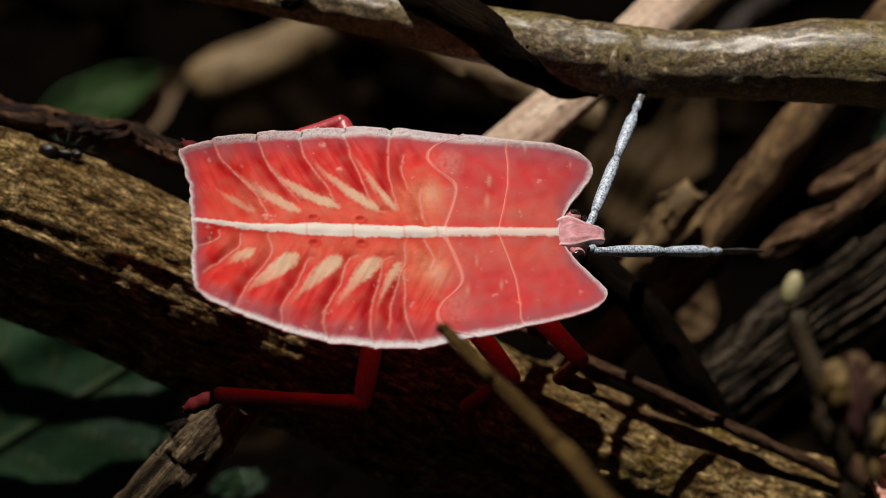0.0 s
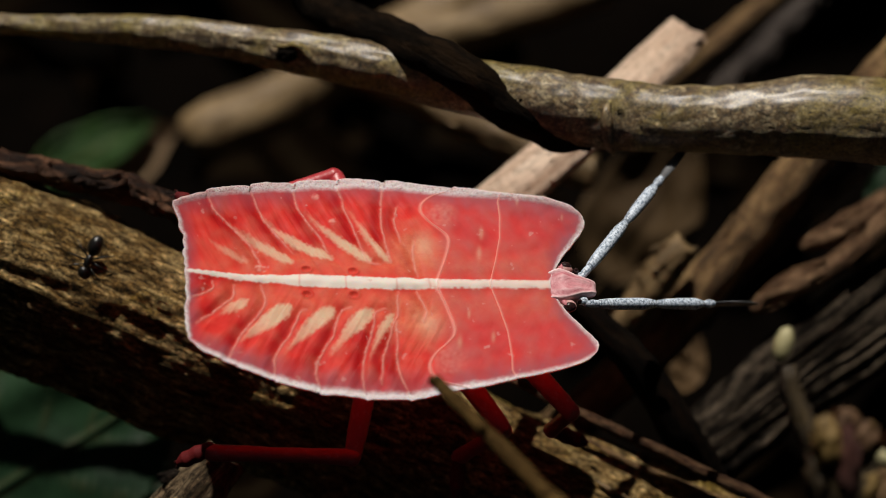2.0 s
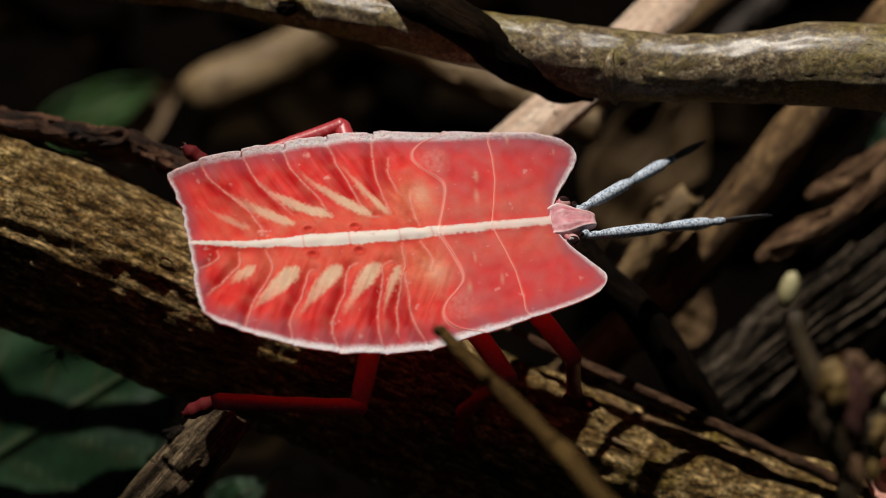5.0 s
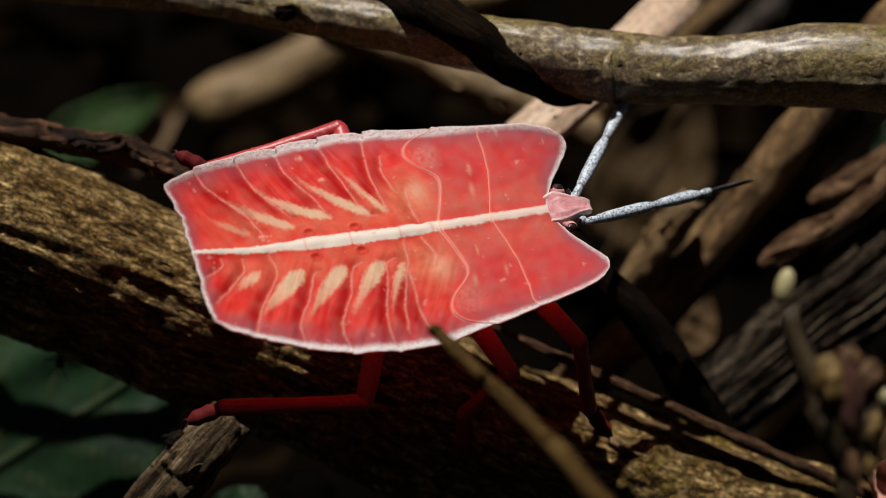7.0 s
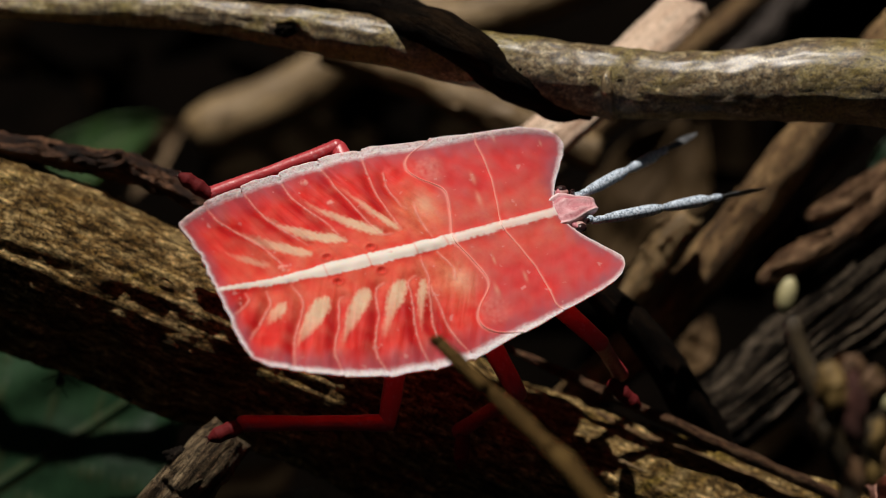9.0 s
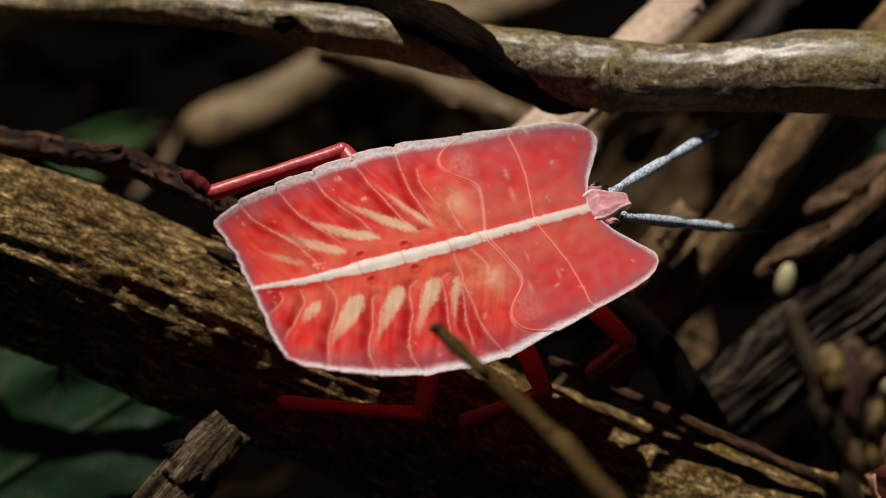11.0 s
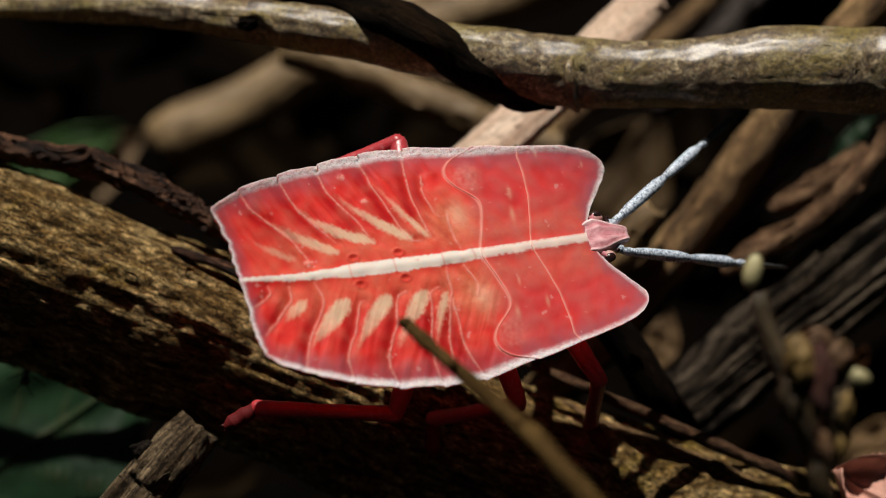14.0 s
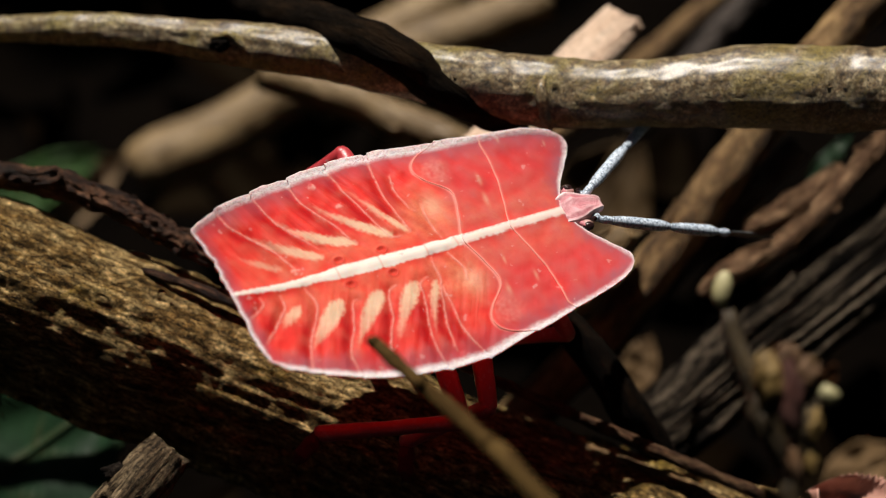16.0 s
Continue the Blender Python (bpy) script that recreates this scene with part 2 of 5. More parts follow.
def under_skin():
    """The thin pale red underside that lets light through."""
    k = Nodes("red_skin_underside", 0.5, 0.1)
    n1 = k.noise(k.attr("spot").outputs["Vector"], 1.2, 5, 0.6)
    mat = k.finish(k.ramp(n1, [(0.3, (0.45, 0.02, 0.02)), (0.7, (0.65, 0.06, 0.05))]), k.bump(n1, 0.03 * MM, 0.4))
    thin = k.node("ShaderNodeBsdfTranslucent")
    thin.inputs["Color"].default_value = (1.0, 0.20, 0.15, 1)
    both = k.node("ShaderNodeMixShader")
    both.inputs[0].default_value = 0.8
    k.link(k.out.outputs[0], both.inputs[1])
    k.link(thin.outputs[0], both.inputs[2])
    k.link(both.outputs[0], k.tree.nodes["Material Output"].inputs["Surface"])
    return mat


M_UNDER = under_skin()


def chitin(name, dark, light, size=2.0, rough=0.4, chalk=None, cover=0.5, relief=1.0, spec=0.5):
    k = Nodes(name, rough, spec)
    spot = k.attr("spot").outputs["Vector"]
    n1 = k.noise(spot, size, 6, 0.65)
    n2 = k.noise(spot, size * 5, 3, 0.7)
    col = k.ramp(n1, [(0.3, dark), (0.7, light)])
    if chalk:
        col = k.mix(k.ramp(n2, [(1 - cover - 0.07, (0.0,)), (1 - cover + 0.07, (1.0,))]), col, chalk)
    return k.finish(col, k.bump(n2, 0.04 * MM * relief, 0.7, k.bump(n1, 0.06 * MM * relief, 0.5)))


M_LEG = chitin("crimson_leg", (0.36, 0.022, 0.030), (0.44, 0.050, 0.058), 0.5, 0.36, (0.42, 0.11, 0.12), 0.40)
# Foot crimson is darkened: shade on the feet is put into the colour
M_FOOT_SHADED = chitin("crimson_foot_shaded", (0.07, 0.005, 0.006), (0.11, 0.011, 0.012), 2.0, 0.7, spec=0.12)


def head_material():
    k = Nodes("pink_head", 0.45, 0.4)
    spot = k.attr("spot").outputs["Vector"]
    rib = k.attr("rib").outputs["Fac"]
    n1 = k.noise(spot, 1.3, 6, 0.65, 0.8)
    n2 = k.noise(spot, 6.0, 4, 0.7)
    col = k.ramp(n1, [(0.3, (0.26, 0.05, 0.07)), (0.5, (0.50, 0.17, 0.20)), (0.72, (0.66, 0.33, 0.36))])
    col = k.mix(k.math("MULTIPLY", rib, k.ramp(n2, [(0.3, (0.5,)), (0.55, (1.0,))])), col, (0.86, 0.74, 0.74))
    return k.finish(col, k.bump(n2, 0.05 * MM, 0.6, k.bump(n1, 0.12 * MM, 0.6)))


M_HEAD = head_material()
M_EYE = chitin("dark_eye", (0.012, 0.006, 0.006), (0.03, 0.012, 0.012), 2.0, 0.15)
M_EYERING = chitin("pale_pink_ring", (0.30, 0.09, 0.08), (0.62, 0.42, 0.40), 2.5, 0.4)
M_ANTENNA = chitin("blue_grey_antenna", (0.035, 0.05, 0.07), (0.22, 0.29, 0.39), 1.4, 0.42, (0.60, 0.68, 0.78), 0.53, 0.35)
M_TIP = chitin("black_antenna_tip", (0.03, 0.032, 0.036), (0.15, 0.155, 0.165), 1.0, 0.3)
M_BELLY = chitin("dark_red_belly", (0.16, 0.012, 0.012), (0.28, 0.03, 0.03), 0.8, 0.5)
M_CLAW = chitin("dark_claw", (0.03, 0.008, 0.008), (0.07, 0.015, 0.012), 2.0, 0.3)
M_ANTBODY = chitin("glossy_black_ant", (0.003, 0.003, 0.003), (0.008, 0.007, 0.006), 2.0, 0.3)
M_BUD = chitin("cream_bud", (0.22, 0.19, 0.07), (0.44, 0.40, 0.23), 0.6, 0.6)
M_REDHUSK = chitin("dark_red_husk", (0.018, 0.003, 0.001), (0.05, 0.010, 0.004), 0.8, 0.9)
M_OCHREHUSK = chitin("rusty_ochre_husk", (0.035, 0.016, 0.005), (0.11, 0.052, 0.016), 0.7, 0.8)
M_YELLOWBUD = chitin("ochre_bud", (0.06, 0.032, 0.006), (0.20, 0.125, 0.03), 0.6, 0.7)


# ---- building ----
def place(p):
    return NEST @ (Vector(p) * MM)


def mesh_object(name, verts, faces, material, parent=None, spots=None, extra=None, smooth=True):
    """One mesh object. Verts in metres, spots in millimetres for the texture."""
    me = bpy.data.meshes.new(name)
    me.from_pydata([tuple(v) for v in verts], [], faces)
    if smooth:
        me.polygons.foreach_set("use_smooth", [True] * len(me.polygons))
    n = len(verts)
    sp = np.array(spots if spots is not None else [tuple(Vector(v) / MM) for v in verts], dtype=np.float32)
    me.attributes.new("spot", "FLOAT_VECTOR", "POINT").data.foreach_set("vector", sp.ravel())
    for key, (kind, field, values) in (extra or {}).items():
        me.attributes.new(key, kind, "POINT").data.foreach_set(field, np.array(values, dtype=np.float32).ravel())
    me.materials.append(material)
    me.update()
    ob = new(name, me)
    if parent is not None:
        ob.parent = parent
    return ob


def spline(points, values, n):
    """Catmull-Rom through points, with values carried along; n samples."""
    pts = np.array(points, dtype=float)
    val = np.array(values, dtype=float)
    seg = np.r_[0, np.cumsum(np.linalg.norm(np.diff(pts, axis=0), axis=1))]
    pad = np.vstack([2 * pts[0] - pts[1], pts, 2 * pts[-1] - pts[-2]])
    out, rad = [], []
    for s in np.linspace(0, seg[-1], n):
        i = min(len(pts) - 2, max(0, int(np.searchsorted(seg, s, "right")) - 1))
        f = (s - seg[i]) / (seg[i + 1] - seg[i])
        a, b, c, d = pad[i:i + 4]
        out.append(0.5 * (2 * b + (c - a) * f + (2 * a - 5 * b + 4 * c - d) * f * f + (3 * b - a - 3 * c + d) * f ** 3))
        rad.append(val[i] * (1 - f) + val[i + 1] * f)
    return np.array(out), np.array(rad), np.linspace(0, seg[-1], n)


def tube(points, radii, n_len, n_ang, lump=0.0, lump_size=3.0, ridge=0.0, ridges=9.0, fine=0.0, seed=0.0, squash=1.0, broken=0.0, dents=(), swell=(), stretch=0.22, hollow=0.0, roll=0.0, grit=0.0):
    """A rough round stick through points. dents, swell: (share of length, angle, radius mm, depth mm)."""
    path, rad, dist = spline(points, radii, n_len)
    tangent = np.gradient(path, axis=0)
    tangent /= np.linalg.norm(tangent, axis=1)[:, None]
    side = np.cross(tangent[0], (0.0, 0.0, 1.0))
    if np.linalg.norm(side) < 0.1:
        side = np.array((1.0, 0, 0))
    if roll:
        side = side / np.linalg.norm(side) * math.cos(roll) + np.array((0.0, 0.0, 1.0)) * math.sin(roll)
    verts, grain, faces = [], [], []
    total = dist[-1]
    for i in range(n_len):
        side = side - tangent[i] * side.dot(tangent[i])
        side /= np.linalg.norm(side)
        up = np.cross(side, tangent[i])
        for j in range(n_ang):
            th = 2 * math.pi * j / n_ang
            c, s = math.cos(th), math.sin(th)
            r = rad[i]
            q = Vector((c * r, s * r, dist[i] / 1.0))
            if lump:
                r += lump * noise.noise((q / lump_size) + Vector((seed, 3.1 * seed, 0)))
            if ridge:
                r += ridge * (noise.noise(Vector((c * ridges * 0.5, s * ridges * 0.5, dist[i] * 0.07 + seed))) + 0.5 * noise.noise(Vector((c * ridges, s * ridges, dist[i] * 0.15 - seed))))
            if fine:
                r += fine * noise.fractal(Vector((c * rad[i] * 1.6, s * rad[i] * 1.6, dist[i] * 0.9 + seed * 7)), 0.8, 2.1, 4)
            if grit:
                r += grit * noise.noise(Vector((c * rad[i] * 3.2, s * rad[i] * 3.2, dist[i] * 2.2 + seed)))
            if hollow:
                bend = th - 0.16 * noise.noise(Vector((dist[i] * 0.22, seed, 0))) - 0.10 * noise.noise(Vector((dist[i] * 0.8, th, seed)))
                r += -hollow * math.exp(-((bend - 0.85) / 0.70) ** 2) + 0.08 * hollow * math.exp(-((bend - 1.85) / 0.25) ** 2)
            for share, ang, size, depth in (*dents, *swell):
                da = (th - ang + math.pi) % (2 * math.pi) - math.pi
                d2 = ((dist[i] - share * total) ** 2 + (da * rad[i]) ** 2) / size ** 2
                if d2 < 6:
                    r -= depth * math.exp(-d2 * 1.5)
            off = side * (c * r) + up * (s * r * squash)
            p = path[i] + off
            if broken and i in (0, n_len - 1):
                p = p + tangent[i] * broken * noise.noise(Vector((c * 2.5, s * 2.5, seed + i)))
            verts.append(p)
            grain.append((c * rad[i], s * rad[i], dist[i] * stretch))
            if i:
                a = (i - 1) * n_ang
                b = i * n_ang
                faces.append((a + j, a + (j + 1) % n_ang, b + (j + 1) % n_ang, b + j))
    for ring, centre, flip in ((0, path[0], True), (n_len - 1, path[-1], False)):
        verts.append(centre)
        grain.append((0, 0, dist[ring] * stretch))
        k = len(verts) - 1
        for j in range(n_ang):
            a, b = ring * n_ang + j, ring * n_ang + (j + 1) % n_ang
            faces.append((b, a, k) if flip else (a, b, k))
    return verts, faces, grain


def stick(name, points, radii, material, n_len=60, n_ang=20, parent=None, **shape):
    verts, faces, grain = tube(points, radii, n_len, n_ang, **shape)
    return mesh_object(name, [place(v) for v in verts], faces, material, parent, verts, {"grain": ("FLOAT_VECTOR", "vector", grain)})


def blob(name, centre, axes, material, parent=None, n=16, m=10, rough=0.0, seed=0.0, local=False, turn=None):
    """A rounded lump with uneven skin; local: in the parent's own space."""
    verts, faces, mm = [], [], []
    for i in range(m + 1):
        ph = math.pi * i / m
        for j in range(n):
            th = 2 * math.pi * j / n
            d = Vector((math.sin(ph) * math.cos(th), math.sin(ph) * math.sin(th), math.cos(ph)))
            f = 1 + rough * noise.noise(d * 2.2 + Vector((seed, 0, 0)))
            q = Vector((d.x * axes[0], d.y * axes[1], d.z * axes[2])) * f
            if turn is not None:
                q = turn @ q
            p = Vector(centre) + q
            mm.append(tuple(p))
            verts.append(p * MM if local else place(p))
    for i in range(m):
        for j in range(n):
            a, b = i * n + j, i * n + (j + 1) % n
            faces.append((a, b, b + n, a + n))
    return mesh_object(name, verts, faces, material, parent, mm)


def leaf(name, base, tip, width, face, material, parent=None, curl=0.15, ripple=0.3, serrate=0.0, n=28, m=18, seed=0.0, side_veins=7):
    """A leaf blade with thickness from base to tip (mm); face: the way its upper side looks."""
    base, tip, face = Vector(base), Vector(tip), Vector(face).normalized()
    axis = tip - base
    length = axis.length
    axis.normalize()
    across = face.cross(axis).normalized()
    face = axis.cross(across).normalized()
    verts, faces, mm, rib = [], [], [], []
    for layer in (0, 1):
        for i in range(n + 1):
            f = i / n
            w = width * 0.5 * (math.sin(math.pi * min(1, f * 0.97 + 0.02) ** 0.8)) ** 0.75
            for j in range(m + 1):
                g = 2 * j / m - 1
                ww = w * (1 + serrate * (0.5 if i % 2 else -0.5) * abs(g) ** 3)
                lift = curl * width * (g * g - 0.3) + ripple * noise.noise(Vector((f * 4, g * 2.5, seed))) - curl * length * 0.4 * f * f
                p = base + axis * (f * length) + across * (g * ww) + face * (lift - 0.18 * layer)
                v = abs(g) / 0.045
                mid = max(0.0, 1 - v)
                ph = (f * side_veins - abs(g) * 1.4) % 1.0
                vein = max(0.0, 1 - min(ph, 1 - ph) / 0.07) * 0.55
                rib.append(max(mid, vein))
                mm.append(tuple(p))
                verts.append(place(p))
    row = m + 1
    layer = (n + 1) * row
    for i in range(n):
        for j in range(m):
            a = i * row + j
            faces.append((a, a + row, a + row + 1, a + 1))
            faces.append((layer + a, layer + a + 1, layer + a + row + 1, layer + a + row))
    edge = [i * row for i in range(n + 1)] + [n * row + j for j in range(1, m + 1)] + [i * row + m for i in range(n - 1, -1, -1)] + [j for j in range(m - 1, 0, -1)]
    for a, b in zip(edge, edge[1:] + edge[:1]):
        faces.append((a, layer + a, layer + b, b))
    ob = mesh_object(name, verts, faces, material, parent, mm, {"rib": ("FLOAT", "value", rib)})
    spine = [Vector(mm[i * row + m // 2]) + face * 0.02 for i in range(0, n + 1, 4)]
    spine.insert(0, spine[0] * 2 - spine[1])
    stick("midrib", spine, list(np.linspace(0.016 * width, 0.005 * width, len(spine))), material, 30, 8, ob)
    return ob


# ---- ground ----
def build_ground():
    rings = [0, 0.01, 0.02, 0.03, 0.04, 0.05, 0.06, 0.07, 0.08, 0.09, 0.10, 0.12, 0.14, 0.17, 0.2, 0.25, 0.3, 0.4, 0.6, 1, 2, 5, 12, 40, 150, 600, 2500]
    verts, faces, n = [], [], 72
    for r in rings:
        for j in range(n):
            th = 2 * math.pi * j / n
            x, y = r * math.cos(th), 0.05 + r * math.sin(th)
            z = 0.006 * noise.noise(Vector((x * 30, y * 30, 0))) + 0.003 * noise.noise(Vector((x * 110, y * 110, 4))) if r < 1 else 0
            verts.append((x, y, z))
    for i in range(len(rings) - 1):
        for j in range(n):
            a, b = i * n + j, i * n + (j + 1) % n
            faces.append((a, b, b + n, a + n) if i else (a, b + n, a + n))
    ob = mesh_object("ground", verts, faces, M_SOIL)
    tagged(ob, "humus of a forest floor, deep shade put into its colour", "ground", kind="structure")


build_ground()


# ---- branches ----
def thing(ob, label, category, group=""):
    return tagged(ob, label, category, group)


main = stick("fallen_branch", [(-75, 26, -7), (-35.82, 6.05, -11.30), (-22.72, 0.43, -11.93), (-6.17, -6.70, -12.99), (10.05, -13.72, -14.69), (40, -24, -17), (120, -58, -29), (160, -76, -36)],
             [5.6, 5.5, 5.4, 5.2, 4.9, 4.8, 4.6, 4.2], M_MAIN, 960, 168, lump=0.5, lump_size=5, ridge=0.33, ridges=15, fine=0.15, grit=0.07, seed=1.3, stretch=0.28,
             hollow=1.75)
thing(main, "thick mossy brown fallen branch with flaking bark", "branch")
upper = stick("knobbly_branch", [(-95, 19, -24), (-45.23, 18.73, -17.10), (-27.17, 16.57, -14.10), (-15.69, 15.72, -12.00), (-7.91, 14.45, -10.40), (-1.31, 13.10, -9.00), (5.18, 11.70, -8.50), (9.73, 10.81, -8.60), (16.19, 10.49, -8.40), (24.78, 10.49, -8.00), (45, 7.5, -9), (100, -12, -24), (140, -40, -52)],
              [0.55, 0.55, 0.6, 0.98, 1.25, 1.45, 1.85, 2.05, 1.9, 2.45, 2.4, 2.4, 2.2], M_UPPER, 620, 72, lump=0.14, lump_size=3.2, ridge=0.05, ridges=5, fine=0.09, seed=4.7, stretch=0.75)
thing(upper, "grey-brown knobbly branch with yellowish lichen across the scene", "branch")
stick("collar", [(10.03, 11.85, -7.20), (9.58, 10.50, -6.45), (9.85, 9.30, -7.30), (10.09, 8.70, -8.70)], [0.15, 0.34, 0.34, 0.2], M_UPPER, 30, 14, upper, lump=0.12, lump_size=0.6, fine=0.06, seed=2)
stick("spur", [(8.88, 10.33, -8.10), (9.84, 9.10, -8.80), (10.28, 8.56, -9.40)], [0.55, 0.4, 0.12], M_UPPER, 24, 14, upper, lump=0.15, lump_size=0.7, fine=0.06, seed=5)
# Near-black lump where the knot has a hole; its shade is only colour
blob("knot_hole_shade", (-8.68, 14.18, -9.35), (0.62, 0.42, 0.35), M_FORK, upper, 20, 12, 0.5, 3)
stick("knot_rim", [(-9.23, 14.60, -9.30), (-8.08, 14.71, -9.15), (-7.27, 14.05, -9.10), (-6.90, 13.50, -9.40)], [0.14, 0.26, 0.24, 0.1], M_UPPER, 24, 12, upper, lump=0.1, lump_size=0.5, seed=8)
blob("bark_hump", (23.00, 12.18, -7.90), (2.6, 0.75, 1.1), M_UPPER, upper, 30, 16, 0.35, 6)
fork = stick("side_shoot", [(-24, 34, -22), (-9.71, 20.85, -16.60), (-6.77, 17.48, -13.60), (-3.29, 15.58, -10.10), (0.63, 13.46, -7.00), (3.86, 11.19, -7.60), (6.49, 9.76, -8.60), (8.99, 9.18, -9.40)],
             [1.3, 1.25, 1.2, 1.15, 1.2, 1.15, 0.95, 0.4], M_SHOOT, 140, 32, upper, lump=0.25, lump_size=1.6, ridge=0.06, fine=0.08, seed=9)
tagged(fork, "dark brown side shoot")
# Another dark lump, giving the shade of a hole in the bark
blob("bark_hole_shade", (4.71, 11.43, -6.85), (0.42, 0.3, 0.16), M_FORK, upper, 16, 10, 0.4, 5)

def flakes(host, name, material, count, n_ang, rings, angles, size, seed, thick=0.10, long=1.8):
    """Small loose plates of bark on a branch, each a part of it."""
    rnd = random.Random(seed)
    vs = host.data.vertices
    for k in range(count):
        i = rnd.randint(*rings)
        j = int(rnd.uniform(*angles) / (2 * math.pi) * n_ang) % n_ang
        a = vs[i * n_ang + j]
        along = (vs[(i + 1) * n_ang + j].co - a.co).normalized()
        out = a.normal.copy()
        across = out.cross(along).normalized()
        out = along.cross(across).normalized()
        r = rnd.uniform(*size) * MM
        n = 9
        spin = rnd.uniform(-0.5, 0.5)
        turned = along * math.cos(spin) + across * math.sin(spin)
        side = out.cross(turned)
        tilt = rnd.uniform(-0.15, 0.15)
        rim = []
        for q in range(n):
            th = 2 * math.pi * q / n
            f = r * rnd.uniform(0.6, 1.15)
            rim.append((math.cos(th) * f * long, math.sin(th) * f))
        verts, mm, grain = [], [], []
        for h, sc in ((-0.5, 1.05), (1.0, 0.9), (1.35, 0.5)):
            for x, y in rim:
                p = a.co + turned * (x * sc) + side * (y * sc) + out * (h * thick * MM + tilt * x)
                verts.append(p)
                m = NEST.inverted() @ p / MM
                mm.append(tuple(m + Vector((k * 3.7, 0, 0))))
                grain.append((y / MM + k, x / MM * 0.4, h))
        faces = [(l * n + q, l * n + (q + 1) % n, (l + 1) * n + (q + 1) % n, (l + 1) * n + q) for l in (0, 1) for q in range(n)]
        faces.append(tuple(2 * n + q for q in range(n)))
        mesh_object(name, verts, faces, material, host, mm, {"grain": ("FLOAT_VECTOR", "vector", grain)})


flakes(main, "bark_flake", M_MAIN, 60, 168, (230, 456), (1.2, 3.4), (0.15, 0.4), 3, 0.07)
flakes(main, "bark_crumb", M_ROT, 50, 168, (230, 480), (0.6, 3.4), (0.08, 0.22), 4, 0.12, 1.3)
flakes(upper, "bark_scale", M_UPPER, 70, 72, (180, 430), (0.9, 3.0), (0.07, 0.2), 5, 0.03, 1.6)

strip = stick("bark_strip", [(2.70, -3.75, -12.36), (7.44, -6.01, -11.30), (14.36, -9.25, -10.87), (21.72, -12.64, -11.30), (27.64, -15.40, -12.36), (38, -22, -17)],
              [0.12, 0.30, 0.38, 0.38, 0.38, 0.1], M_STRIP, 200, 20, lump=0.06, lump_size=1.6, ridge=0.05, fine=0.06, seed=2.2, broken=0.6)
flakes(strip, "splinter", M_TWIG, 8, 20, (40, 150), (0.4, 2.8), (0.06, 0.12), 14, 0.05, 4.0)
thing(strip, "long split strip of red-brown bark along the thick branch", "bark strip")
lip = stick("torn_strip", [(8.78, -7.97, -12.89), (10.78, -9.09, -12.46), (15.10, -10.91, -12.04), (19.19, -12.65, -12.25), (24.03, -14.99, -12.57)],
            [0.08, 0.2, 0.26, 0.26, 0.12], M_BROWN, 130, 16, lump=0.04, lump_size=1.2, ridge=0.05, fine=0.07, seed=3.1)
flakes(lip, "splinter", M_BROWN, 6, 16, (20, 110), (0.4, 2.8), (0.05, 0.1), 15, 0.05, 4.0)
thing(lip, "light brown torn edge of bark on the thick branch", "bark strip")
splinter = stick("splinter", [(9.45, -10.40, -10.39), (10.34, -10.93, -10.08), (11.82, -11.59, -10.18)], [0.06, 0.16, 0.05], M_TAN, 30, 10, fine=0.04, seed=4)
thing(splinter, "small tan wood splinter on the thick branch", "splinter")

pale = stick("pale_stick", [(-3.34, -0.25, -15.61), (1.26, 3.92, -15.73), (5.82, 7.68, -15.96), (10.88, 12.15, -17.43), (14.24, 15.47, -19.61), (15.88, 17.15, -20.40)],
             [1.6, 1.75, 1.75, 1.7, 1.65, 1.5], M_PALE, 130, 48, lump=0.08, lump_size=4, ridge=0.10, ridges=9, fine=0.05, seed=6.4, broken=0.35, squash=0.5, stretch=0.1, roll=0.6)
flakes(pale, "wood_splinter", M_PALE, 10, 40, (60, 125), (0.6, 2.6), (0.1, 0.2), 8, 0.05, 4.0)
thing(pale, "bare pale broken stick with a split end", "stick")
stick("split_layer", [(-0.28, 1.45, -15.91), (2.78, 4.17, -14.85), (5.78, 6.67, -15.11), (8.68, 9.06, -15.70)], [0.5, 0.62, 0.6, 0.3], M_PALE, 60, 22, pale, lump=0.08, lump_size=2, ridge=0.08, ridges=6, seed=7.5, squash=0.6, broken=0.6, stretch=0.1, roll=0.6)
stick("sliver", [(14.78, 15.03, -19.48), (15.88, 16.07, -19.26), (16.79, 16.84, -19.16)], [0.3, 0.22, 0.06], M_PALE, 24, 10, pale, fine=0.05, seed=1)

twig = stick("red_brown_twig", [(-60, 14, -14), (-29.88, 9.12, -11.30), (-25.86, 7.95, -11.08), (-22.20, 7.28, -10.87), (-18.71, 6.61, -10.66), (-15.23, 5.28, -10.45), (-11.60, 3.15, -10.24), (-7.34, 0.69, -10.24)],
             [0.7, 0.72, 0.76, 0.80, 0.88, 0.76, 0.7, 0.55], M_TWIG, 640, 48, lump=0.16, lump_size=1.4, ridge=0.14, ridges=9, fine=0.20, grit=0.06, seed=3.7)
flakes(twig, "bark_flake", M_TWIG, 60, 48, (300, 620), (0.5, 3.3), (0.10, 0.24), 6, 0.08, 2.4)
thing(twig, "thin red-brown twig with cracked bark resting along the thick branch", "twig")
